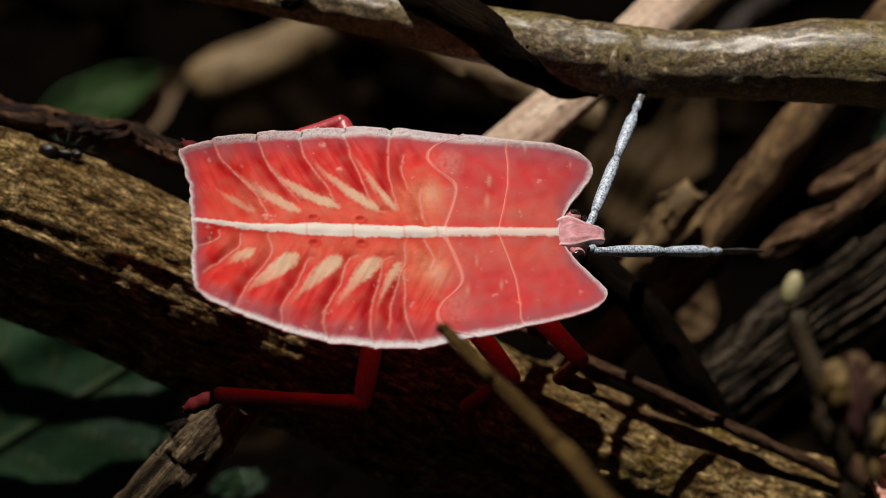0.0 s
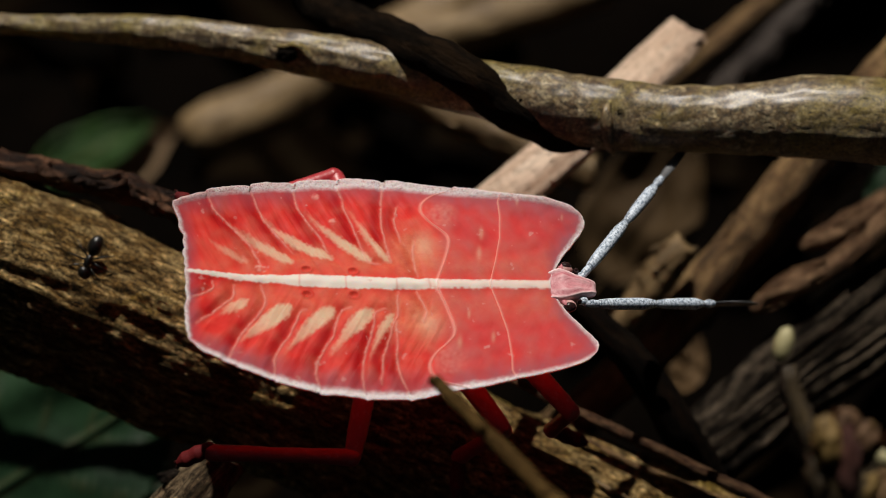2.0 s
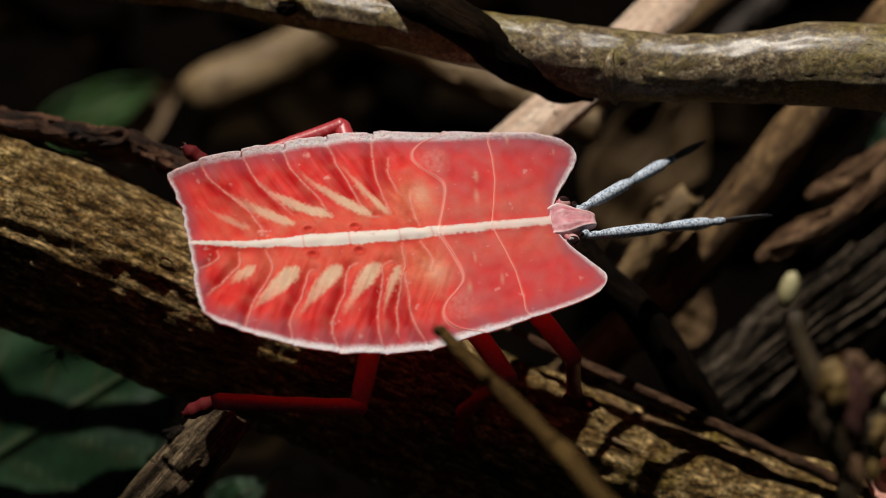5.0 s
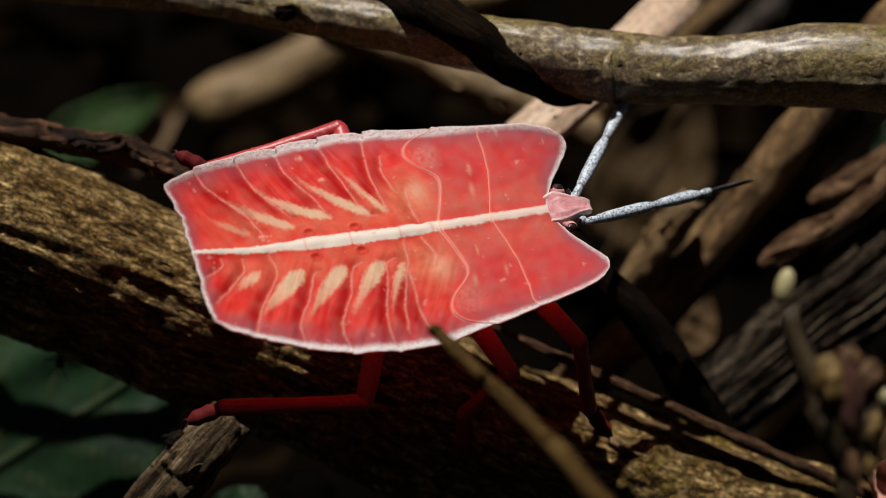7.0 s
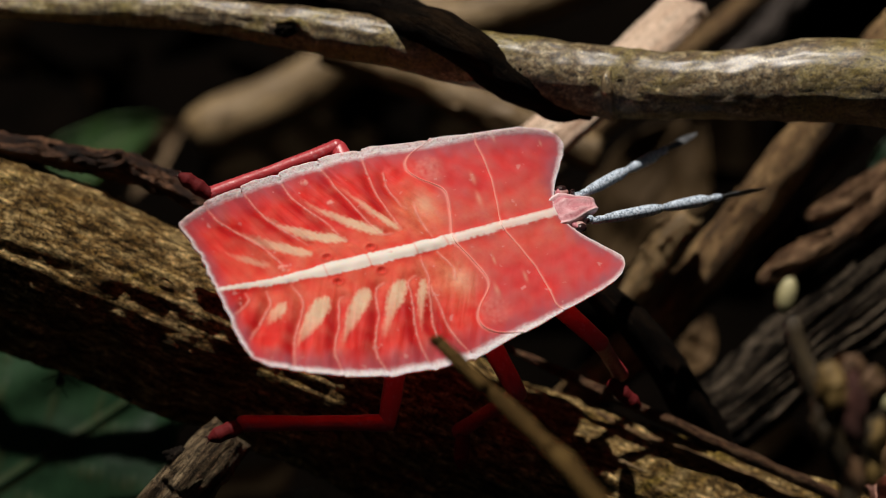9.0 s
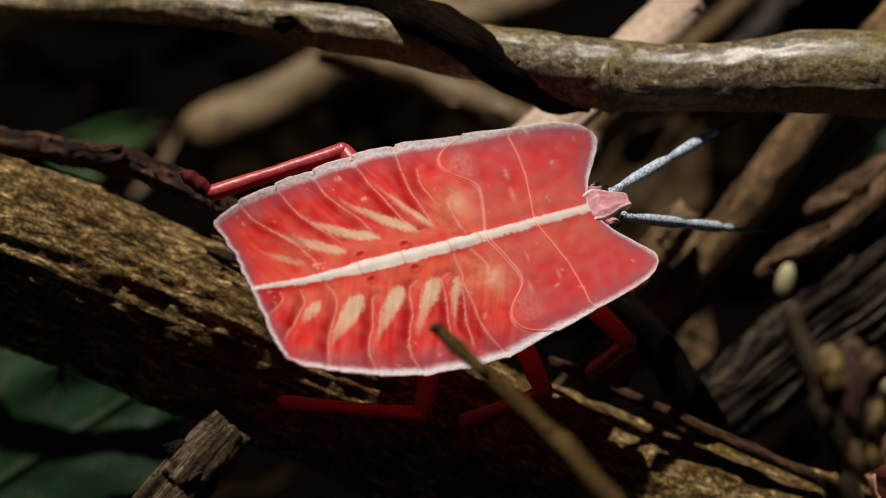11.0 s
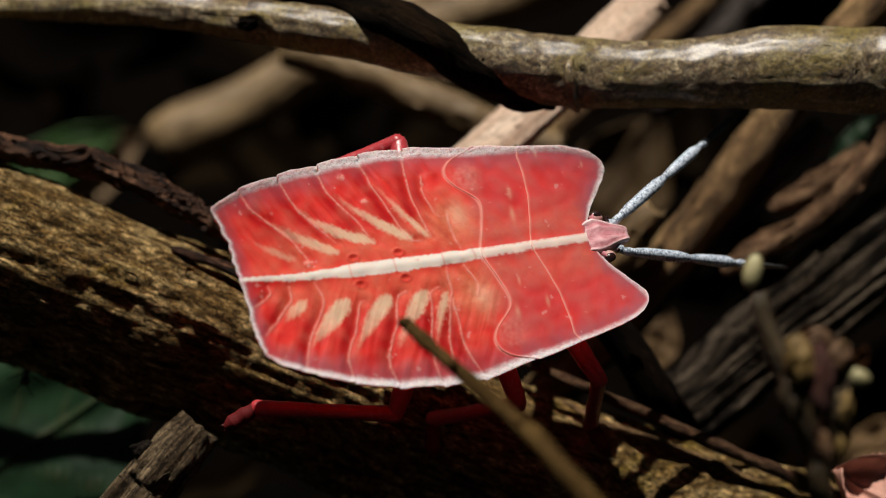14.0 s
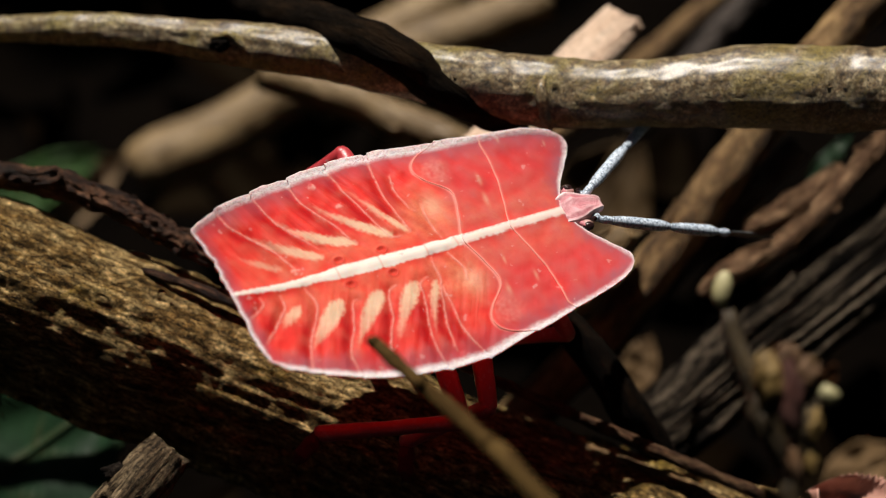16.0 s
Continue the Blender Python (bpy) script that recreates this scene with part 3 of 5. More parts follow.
stick("bark_curl", [(-20.64, 7.40, -9.60), (-19.95, 7.10, -9.39), (-19.12, 7.03, -9.28), (-18.30, 7.24, -9.39), (-17.97, 6.88, -9.39), (-18.51, 6.51, -9.28), (-19.48, 6.35, -9.28)], [0.06, 0.14, 0.17, 0.18, 0.18, 0.14, 0.05], M_TWIG, 60, 12, twig, lump=0.06, lump_size=0.6, fine=0.05, seed=4)
blob("bud_scar", (-18.38, 7.03, -10.02), (0.42, 0.28, 0.3), M_TWIG, twig, 16, 10, 0.5, 2)
twig2 = stick("buried_twig", [(-13.27, 1.28, -8.96), (-11.69, 0.69, -8.54), (-9.45, -0.27, -8.54), (-5.01, -2.52, -8.96)], [0.16, 0.3, 0.34, 0.2], M_TWIG, 60, 14, lump=0.1, lump_size=1.0, fine=0.06, seed=5.1)
thing(twig2, "thin dark red twig pressed against the thick branch", "twig")

low = stick("rotten_stick", [(-11.83, -8.96, -8.00), (-13.00, -10.27, -7.80), (-14.85, -12.25, -7.80), (-16.71, -14.25, -8.20), (-31.63, -30.42, -14.81), (-54.00, -54.66, -27.73)],
            [1.25, 1.5, 1.55, 1.5, 1.5, 1.4], M_ROT, 150, 40, lump=0.12, lump_size=1.6, ridge=0.3, ridges=12, fine=0.12, seed=8.8, broken=0.5, stretch=0.12)
flakes(low, "wood_splinter", M_ROT, 26, 40, (2, 60), (0.4, 3.4), (0.12, 0.3), 7, 0.12, 3.0)
thing(low, "short crumbling grey-brown stick with a broken end", "stick")
blob("lichen", (-14.78, -10.09, -7.20), (0.75, 0.45, 0.3), M_WEATHERED, low, 18, 10, 0.7, 4)

# Sticks and dead stalks on the forest floor
def dead_wood(name, pts, radii, mat, label, sd):
    """A dead stick with loose bark."""
    ob = thing(stick(name, pts, radii, mat, 90, 24, lump=0.22, lump_size=2.4, ridge=0.10, ridges=5, fine=0.08, seed=sd, broken=0.5), label, "stick")
    flakes(ob, "bark_flake", mat, 12, 24, (8, 80), (0.3, 3.6), (0.2, 0.5), int(sd * 10), 0.12, 2.2)


dead_wood("brown_stick", [(-3.09, -15.96, -29.70), (8.44, -8.04, -25.50), (14.33, -2.36, -23.60), (17.17, 1.01, -23.00), (20.01, 4.41, -22.60), (23.21, 8.47, -22.30), (28.08, 14.06, -22.30), (48.54, 34.98, -25.00)], [1.2, 1.35, 1.4, 1.45, 1.5, 1.5, 1.4, 1.3], M_BROWN, "brown dead stick with mossy patches", 1.0)
dead_wood("dark_stick", [(6.88, -10.36, -27.62), (11.56, -6.14, -25.50), (16.66, -1.13, -24.97), (21.72, 4.02, -24.44), (27.30, 8.97, -23.91)], [1.0, 1.05, 1.05, 1.0, 0.8], M_GREYDARK, "dark grey dead stick with a reddish end", 2.0)
dead_wood("black_stem", [(6.19, 3.10, -11.72), (9.31, -1.04, -11.19), (12.34, -4.19, -11.72), (14.63, -7.73, -12.78), (17.10, -11.42, -14.90), (23, -24, -20), (34, -50, -32)], [0.7, 1.0, 1.15, 1.1, 1.05, 1.0, 1.0], M_FORK, "black stem crossing the branches", 3.0)
dead_wood("stub_stick", [(11.78, -1.36, -21.50), (14.15, 1.71, -20.90), (15.79, 3.65, -20.30)], [1.0, 1.15, 0.85], M_TAN, "short light brown stub", 4.0)
dead_wood("root", [(20.24, -0.50, -21.80), (22.15, 0.89, -21.40), (24.10, 1.79, -21.30), (26.43, 3.14, -21.30), (29.34, 5.91, -21.50), (34.39, 11.03, -22.30)], [0.4, 0.95, 0.85, 0.75, 0.7, 0.6], M_ROOT, "reddish brown crooked root", 5.0)
dead_wood("side_root", [(23.55, 3.69, -22.80), (25.26, 4.40, -22.30), (27.17, 5.41, -22.30), (29.88, 7.14, -22.30)], [0.5, 0.8, 0.8, 0.7], M_ROOT, "brown crooked root among dead sticks", 5.5)
dead_wood("tan_stalk", [(-20.58, 13.25, -63.66), (-18.78, 14.06, -63.66), (-13.18, 16.55, -64.72), (-5.60, 21.00, -65.78), (6.46, 27.87, -67.90)], [1.9, 2.5, 2.4, 2.3, 2.2], M_TAN, "tan dead stalk lying on the forest floor", 6.0)
dead_wood("tan_stick", [(-7.91, 16.85, -36.10), (-1.51, 14.37, -35.04), (6.38, 10.55, -33.98), (10.92, 8.85, -33.98)], [1.3, 1.35, 1.3, 1.2], M_TAN, "tan dead stick lying on the forest floor", 7.0)
dead_wood("dead_stalk", [(-3.56, 20.95, -59.42), (4.76, 22.83, -59.42), (14.01, 26.11, -59.42)], [2.0, 2.0, 1.9], M_TAN, "thick brown dead stalk on the forest floor", 8.0)
dead_wood("dead_stick", [(1.46, 4.03, -48.82), (7.07, 7.95, -48.82), (13.56, 13.61, -48.82), (27.00, 24.09, -48.82)], [0.9, 0.95, 0.95, 0.9], M_BROWN, "thin brown dead stick leaning over the forest floor", 9.0)
dead_wood("grey_stalk", [(18.42, 12.67, -42.46), (22.58, 16.85, -42.46), (27.99, 22.71, -42.46)], [1.2, 1.2, 1.1], M_GREYDARK, "dark grey dead stalk on the forest floor", 10.0)

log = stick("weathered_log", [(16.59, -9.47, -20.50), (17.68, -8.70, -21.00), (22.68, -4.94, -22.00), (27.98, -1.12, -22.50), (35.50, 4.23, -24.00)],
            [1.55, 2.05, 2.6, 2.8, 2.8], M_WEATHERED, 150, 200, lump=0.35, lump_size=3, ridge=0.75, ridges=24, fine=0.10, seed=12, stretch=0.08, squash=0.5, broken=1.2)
flakes(log, "wood_splinter", M_WEATHERED, 16, 200, (20, 120), (0.3, 3.4), (0.12, 0.3), 9, 0.15, 4.0)
thing(log, "weathered grey log with deep split grain", "log")

# Leaves
thing(leaf("green_leaf", (-35.64, -17.02, -27.00), (-16.34, -4.91, -25.00), 16, (0.2, 0.35, 1), M_GREEN, curl=0.05, ripple=0.9, serrate=0.10, n=44, m=26, seed=1, side_veins=6), "dark green leaf with a raised midrib and toothed edge", "leaf", "dark green leaves")
thing(leaf("green_leaf", (-30.19, -18.07, -31.00), (-17.58, -11.63, -30.00), 9, (-0.1, 0.4, 1), M_GREEN, curl=0.06, ripple=0.8, serrate=0.10, n=40, seed=2), "dark green leaf lying under another leaf", "leaf", "dark green leaves")
thing(leaf("small_green_leaf", (-34.32, 9.62, -65.78), (-23.81, 15.42, -65.78), 5.2, (0.1, 0.5, 1), M_BRIGHT, curl=0.12, ripple=0.8, seed=3), "small green leaf low over the forest floor", "leaf")
thing(leaf("small_brown_leaf", (-29.21, 8.73, -66.84), (-22.26, 14.79, -66.84), 5.2, (0.1, 0.5, 1), M_TANLEAF, curl=0.15, ripple=0.6, seed=4), "withered tan leaf beside a small green leaf", "leaf")
thing(leaf("tan_leaf", (-10.83, -15.05, -20.00), (-6.42, -14.21, -20.00), 3.6, (0, 0.6, 1), M_PALELEAF, curl=0.10, ripple=0.5, seed=5), "curled pale tan dead leaf under the branch", "leaf")
thing(leaf("tiny_green_leaf", (-15.51, -17.14, -27.62), (-11.57, -14.87, -27.62), 3.0, (0, 0.6, 1), M_GREEN, curl=0.1, ripple=0.5, seed=6), "small green leaf tip under the branch", "leaf")
thing(leaf("red_leaf", (31.26, -17.32, -10.66), (24.82, -12.24, -9.60), 6.6, (0.1, 0.5, 1), M_REDLEAF, curl=0.16, ripple=0.9, serrate=0.10, n=40, seed=7), "dry pinkish red leaf with a jagged edge", "leaf")
thing(leaf("tan_leaf", (17.35, -6.28, -36.10), (18.68, -2.36, -36.10), 2.6, (0, 0.5, 1), M_DEADLEAF, curl=0.15, ripple=0.4, seed=8), "tan dead leaf between the sticks", "leaf")
thing(leaf("dead_leaf", (12.88, 1.79, -48.70), (19.67, 12.94, -47.70), 9.0, (0, 0.5, 1), M_DIMLEAF, curl=0.12, ripple=1.0, seed=9), "brown dead leaf behind the sticks", "leaf")
thing(leaf("dead_leaf", (31.58, -14.02, -41.40), (37.48, -10.94, -41.40), 4.0, (0, 0.5, 1), M_DEADLEAF, curl=0.12, ripple=1.0, seed=10), "brown dead leaf on the forest floor", "leaf")
thing(leaf("grass_leaf", (28.59, 6.83, -27.62), (31.78, 10.53, -27.62), 1.3, (0, 0.5, 1), M_GREEN, curl=0.1, ripple=0.3, seed=11), "green blade between dead sticks", "leaf")


# Litter on the ground, too mixed to count
def build_litter():
    rnd = random.Random(7)
    verts, faces, mm, rib = [], [], [], []
    for k in range(420):
        x, y = rnd.uniform(-0.16, 0.16), rnd.uniform(-0.08, 0.22)
        z = rnd.uniform(0.002, 0.012)
        m = Matrix.Translation((x, y, z)) @ Euler((rnd.uniform(-0.5, 0.5), rnd.uniform(-0.5, 0.5), rnd.uniform(0, 6.3))).to_matrix().to_4x4()
        ln, wd = rnd.uniform(0.008, 0.022), rnd.uniform(0.004, 0.009)
        b = len(verts)
        for i in range(7):
            f = i / 6
            w = wd * math.sin(math.pi * (0.05 + 0.92 * f)) ** 0.8
            for g in (-1, -0.5, 0, 0.5, 1):
                p = m @ Vector(((f - 0.5) * ln, g * w * 0.5, wd * 0.25 * g * g + 0.002 * math.sin(5 * f + k)))
                verts.append(p)
                mm.append((p.x * 1000 + k * 7, p.y * 1000, p.z * 1000))
                rib.append(1.0 if g == 0 else 0.0)
        for i in range(6):
            for j in range(4):
                a = b + i * 5 + j
                faces.append((a, a + 5, a + 6, a + 1))
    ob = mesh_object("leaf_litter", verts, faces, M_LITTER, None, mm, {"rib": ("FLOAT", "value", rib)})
    tagged(ob, "rotting brown leaf litter on the forest floor", "leaf litter", kind="stuff")


build_litter()


# Added, unseen leaf dome that blocks sky light; a gap lets the sun in
def build_shade_dome():
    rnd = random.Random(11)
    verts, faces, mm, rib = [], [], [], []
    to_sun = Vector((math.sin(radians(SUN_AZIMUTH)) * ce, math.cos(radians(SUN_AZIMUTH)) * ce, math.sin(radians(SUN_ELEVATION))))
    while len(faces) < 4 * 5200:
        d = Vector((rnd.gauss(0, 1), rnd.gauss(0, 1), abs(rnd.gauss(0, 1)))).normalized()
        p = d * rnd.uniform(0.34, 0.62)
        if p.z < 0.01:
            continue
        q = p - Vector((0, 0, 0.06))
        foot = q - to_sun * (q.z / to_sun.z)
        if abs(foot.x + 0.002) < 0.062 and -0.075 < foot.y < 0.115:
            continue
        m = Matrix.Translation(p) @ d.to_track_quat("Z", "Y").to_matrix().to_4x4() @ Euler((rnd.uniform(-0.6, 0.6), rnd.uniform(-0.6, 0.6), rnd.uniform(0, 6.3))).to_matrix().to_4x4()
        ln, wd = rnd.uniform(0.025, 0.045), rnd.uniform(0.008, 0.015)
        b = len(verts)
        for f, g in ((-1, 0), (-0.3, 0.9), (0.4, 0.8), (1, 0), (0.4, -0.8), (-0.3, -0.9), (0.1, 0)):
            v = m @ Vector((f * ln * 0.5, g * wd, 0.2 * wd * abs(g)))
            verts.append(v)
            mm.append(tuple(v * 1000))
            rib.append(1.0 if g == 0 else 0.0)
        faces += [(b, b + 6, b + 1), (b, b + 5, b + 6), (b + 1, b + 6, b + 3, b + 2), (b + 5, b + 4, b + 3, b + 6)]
    ob = mesh_object("undergrowth", verts, faces, M_SHADE_DOME, None, mm, {"rib": ("FLOAT", "value", rib)})
    tagged(ob, "unseen dome of dark green leaves added to shade the spot", "undergrowth", kind="stuff")


build_shade_dome()

# ---- out of focus in front ----
front = stick("dry_twig", [(0.05, -3.88, 10.54), (0.70, -4.50, 11.18), (1.91, -5.68, 12.66), (4.42, -8.04, 15.84), (7.00, -10.90, 19.02), (13.5, -20, 20), (24, -40, 8), (34, -60, -24)], [0.30, 0.32, 0.36, 0.42, 0.5, 0.6, 0.7, 0.8], M_STEM, 110, 18, lump=0.1, lump_size=1.2, fine=0.05, seed=3)
blob("tip_scar", (-0.00, -3.82, 10.65), (0.34, 0.30, 0.3), M_STEM, front, 14, 10, 0.5, 3)
blob("bud_scar", (2.21, -5.86, 13.61), (0.22, 0.34, 0.26), M_STEM, front, 14, 10, 0.4, 5)
blob("bud_scar", (5.08, -8.57, 17.32), (0.26, 0.36, 0.28), M_STEM, front, 14, 10, 0.4, 6)
thing(front, "thin olive dry twig poking up before the insect", "twig")
seedling = new("budding_stem", None)
seedling.empty_display_size = 0.002
thing(seedling, "withered stem with a cream bud and ochre buds", "plant")
stick("stem", [(16.52, -2.91, 13.00), (16.87, -4.38, 13.00), (17.65, -6.26, 13.00), (18.43, -8.40, 12.60), (19.18, -10.57, 12.00), (19.68, -13.58, 11.00), (23, -26, 2), (28, -48, -22)], [0.34, 0.5, 0.66, 0.62, 0.52, 0.5, 0.5, 0.5], M_REDSTEM, 80, 16, seedling, lump=0.16, lump_size=0.9, fine=0.08, seed=1)
stick("branchlet", [(19.89, -6.74, 17.00), (19.39, -7.86, 17.00), (18.98, -9.13, 16.60), (18.70, -10.66, 16.00)], [0.3, 0.45, 0.5, 0.4], M_REDSTEM, 40, 14, seedling, lump=0.16, lump_size=0.8, fine=0.08, seed=2)
blob("bud", (16.35, -1.92, 13.00), (0.46, 0.88, 0.46), M_BUD, seedling, 24, 16, 0.06, 1, turn=Matrix.Rotation(radians(-15), 3, "Z"))
blob("bud", (20.27, -6.92, 17.00), (0.58, 0.42, 0.45), M_BUD, seedling, 18, 12, 0.1, 2, turn=Matrix.Rotation(radians(-25), 3, "Z"))
blob("bud", (19.44, -9.78, 16.60), (0.42, 0.85, 0.4), M_YELLOWBUD, seedling, 18, 12, 0.3, 6)
HUSKS = [((17.52, -6.09, 17.60), (0.62, 1.15, 0.55), M_YELLOWBUD, 8), ((18.48, -6.95, 17.40), (0.62, 1.75, 0.55), M_REDHUSK, 3), ((19.31, -6.13, 17.20), (0.62, 0.85, 0.5), M_OCHREHUSK, -20),
         ((18.33, -5.29, 17.20), (0.85, 0.55, 0.5), M_OCHREHUSK, 15), ((17.17, -7.79, 17.00), (0.5, 1.1, 0.5), M_REDSTEM, 10), ((19.53, -8.24, 17.00), (0.45, 0.9, 0.45), M_YELLOWBUD, -10), ((18.63, -10.06, 17.30), (0.30, 0.85, 0.3), M_OCHREHUSK, 5)]
for k, (spot, axes, mat, turned) in enumerate(HUSKS):
    blob("husk", spot, axes, mat, seedling, 18, 12, 0.5, 3 + k, turn=Matrix.Rotation(radians(turned), 3, "Z"))
BRACTS = [((17.94, -7.82, 17.00), (16.93, -5.77, 17.80), 0.9, M_OCHRELEAF), ((18.70, -7.84, 17.00), (18.01, -4.79, 17.90), 1.0, M_HUSKLEAF), ((18.95, -7.85, 17.00), (19.70, -5.34, 17.60), 0.9, M_OCHRELEAF), ((17.91, -12.20, 15.50), (17.53, -11.02, 16.00), 0.9, M_OCHRELEAF), ((19.99, -6.61, 17.20), (20.63, -5.62, 17.40), 0.7, M_HUSKLEAF)]
for k, (foot, top, wide, mat) in enumerate(BRACTS):
    leaf("bract", foot, top, wide, (0.2, 0.1, 1), mat, seedling, 0.3, 0.3, 0.1, 14, 8, k)


# ---- the nymph ----
OUT_X = [-0.9, -0.3, 1.0, 2.4, 4.4, 6.8, 9.4, 11.6, 13.4, 15.5, 17.3, 18.4, 19.6, 20.5, 21.1, 21.5, 21.9]
OUT_W = [3.9, 4.35, 5.2, 5.75, 6.35, 6.9, 7.18, 7.15, 6.85, 6.5, 6.1, 5.9, 5.64, 5.36, 5.02, 4.7, 4.2]
FRONT_V = [0, 0.06, 0.12, 0.2, 0.33, 0.5, 0.7, 0.85, 0.92, 0.97, 1.0]
FRONT_X = [19.5, 19.55, 19.7, 19.92, 20.3, 20.9, 21.45, 21.7, 21.72, 21.58, 21.1]


def body_width(x):
    return float(np.interp(x, OUT_X, OUT_W))


def rear_edge(v):
    return float(np.interp(v, [-1, -0.93, -0.5, 0, 0.5, 0.95, 1], [0.75, 0.15, 0.0, 0.0, -0.2, -0.74, -0.70]))


def collar_line(v):
    return float(np.interp(abs(v), [0, 0.25, 0.5, 0.75, 0.9, 1], [16.2, 16.62, 16.95, 17.05, 17.0, 17.2]))


WING_V = [0, 0.2, 0.345, 0.46, 0.53, 0.60, 0.68, 0.76, 0.83, 0.90, 0.96, 1]
WING_X = [13.3, 13.8, 14.1, 14.22, 13.95, 13.3, 12.82, 12.72, 12.95, 13.5, 14.35, 14.9]


def wing_line(v):
    return float(np.mean([np.interp(abs(abs(v) + d), WING_V, WING_X) for d in (-0.04, -0.02, 0, 0.02, 0.04)]))


def skin_height(x, v):
    m = float(np.interp(x, [-0.5, 3, 11, 14, 19.6], [0.05, -0.55, -0.55, -0.42, -0.15]))
    e = float(np.interp(x, [-0.7, 2, 6, 12, 17, 19.5, 22], [0.6, 0.0, -0.75, -0.85, -0.2, 0.18, 0.28]))
    return m + (e - m) * v * v


STREAKS = [((1.0, 2.4), (1.9, 1.75), (3.2, 1.1), 0.20, 0.5), ((2.0, 3.7), (3.6, 2.4), (5.6, 1.2), 0.27, 0.85), ((3.9, 4.4), (5.5, 2.7), (7.7, 1.65), 0.30, 1.0), ((6.4, 4.7), (7.9, 3.0), (9.8, 1.55), 0.30, 1.0), ((8.9, 4.8), (9.7, 3.2), (10.9, 1.5), 0.19, 0.9),
           ((1.8, -2.6), (2.4, -2.05), (3.2, -1.45), 0.30, 0.8), ((2.9, -4.1), (4.0, -3.0), (5.4, -1.75), 0.46, 1.0), ((5.2, -4.6), (6.4, -3.1), (7.7, -1.8), 0.43, 1.0), ((7.5, -4.7), (8.6, -3.1), (9.7, -1.8), 0.42, 1.0), ((9.6, -4.8), (10.2, -3.3), (10.9, -2.0), 0.24, 0.9)]
SEAMS_ABOVE = [[(1.0, 5.0), (1.7, 3.9), (3.3, 2.3), (4.1, 0.6)], [(3.4, 5.9), (4.0, 4.2), (4.6, 3.3), (5.7, 1.8)], [(5.8, 6.5), (6.0, 5.0), (7.1, 3.1), (7.8, 1.5)], [(8.2, 6.9), (8.6, 5.0), (9.5, 2.2), (9.8, 1.45), (10.4, 1.3)], [(10.8, 7.2), (10.6, 5.1), (10.6, 3.7), (11.0, 1.5)], [(11.5, 5.4), (11.3, 4.1), (11.6, 2.9)], [(12.3, 3.0), (12.2, 1.8), (12.4, 0.5)]]
SEAMS_BELOW = [[(1.4, -0.4), (1.4, -0.9), (0.4, -1.6)], [(2.6, -0.5), (2.4, -1.4), (0.6, -3.3)], [(4.0, -0.4), (4.2, -1.6), (2.9, -3.8), (2.2, -5.6)], [(6.4, -1.85), (6.05, -2.0), (5.5, -3.4), (4.8, -4.7), (4.6, -6.2)], [(8.8, -1.6), (8.2, -1.8), (7.8, -3.2), (6.9, -5.2), (7.0, -6.8)],
               [(10.6, -1.6), (10.1, -1.8), (9.8, -3.1), (9.3, -5.0), (9.3, -7.0)], [(11.3, -0.5), (11.2, -1.9), (10.4, -4.5), (10.2, -6.2)], [(11.2, -2.3), (11.1, -4.2), (11.2, -5.4), (11.7, -7.0)], [(12.3, -0.5), (12.7, -1.6), (12.6, -2.4)]]


def bow(a, b, c, n=14):
    """A bent line through three places, in the plane of the skin."""
    out = []
    for i in range(n + 1):
        f = i / n
        mid = 2 * np.array(b) - 0.5 * np.array(a) - 0.5 * np.array(c)
        out.append((1 - f) ** 2 * np.array(a) + 2 * f * (1 - f) * mid + f * f * np.array(c))
    return np.array(out)


STREAK_LINES = [(bow(*s[:3]), s[3], s[4]) for s in STREAKS]
SEAM_LINES = [spline([(x, y, 0) for x, y in s], [0] * len(s), 22)[0][:, :2] for s in SEAMS_ABOVE + SEAMS_BELOW]


def near_line(px, py, line):
    d = np.hypot(px[:, None] - line[None, :, 0], py[:, None] - line[None, :, 1])
    i0 = np.clip(d.argmin(1), 0, len(line) - 2)
    best, share = np.full(len(px), 99.0), np.zeros(len(px))
    for step in (-1, 0):
        i = np.clip(i0 + step, 0, len(line) - 2)
        a, b = line[i], line[i + 1]
        ab = b - a
        t = np.clip(((px - a[:, 0]) * ab[:, 0] + (py - a[:, 1]) * ab[:, 1]) / (ab ** 2).sum(1), 0, 1)
        dd = np.hypot(px - a[:, 0] - t * ab[:, 0], py - a[:, 1] - t * ab[:, 1])
        better = dd < best
        best = np.where(better, dd, best)
        share = np.where(better, (i + t) / (len(line) - 1), share)
    return best, share


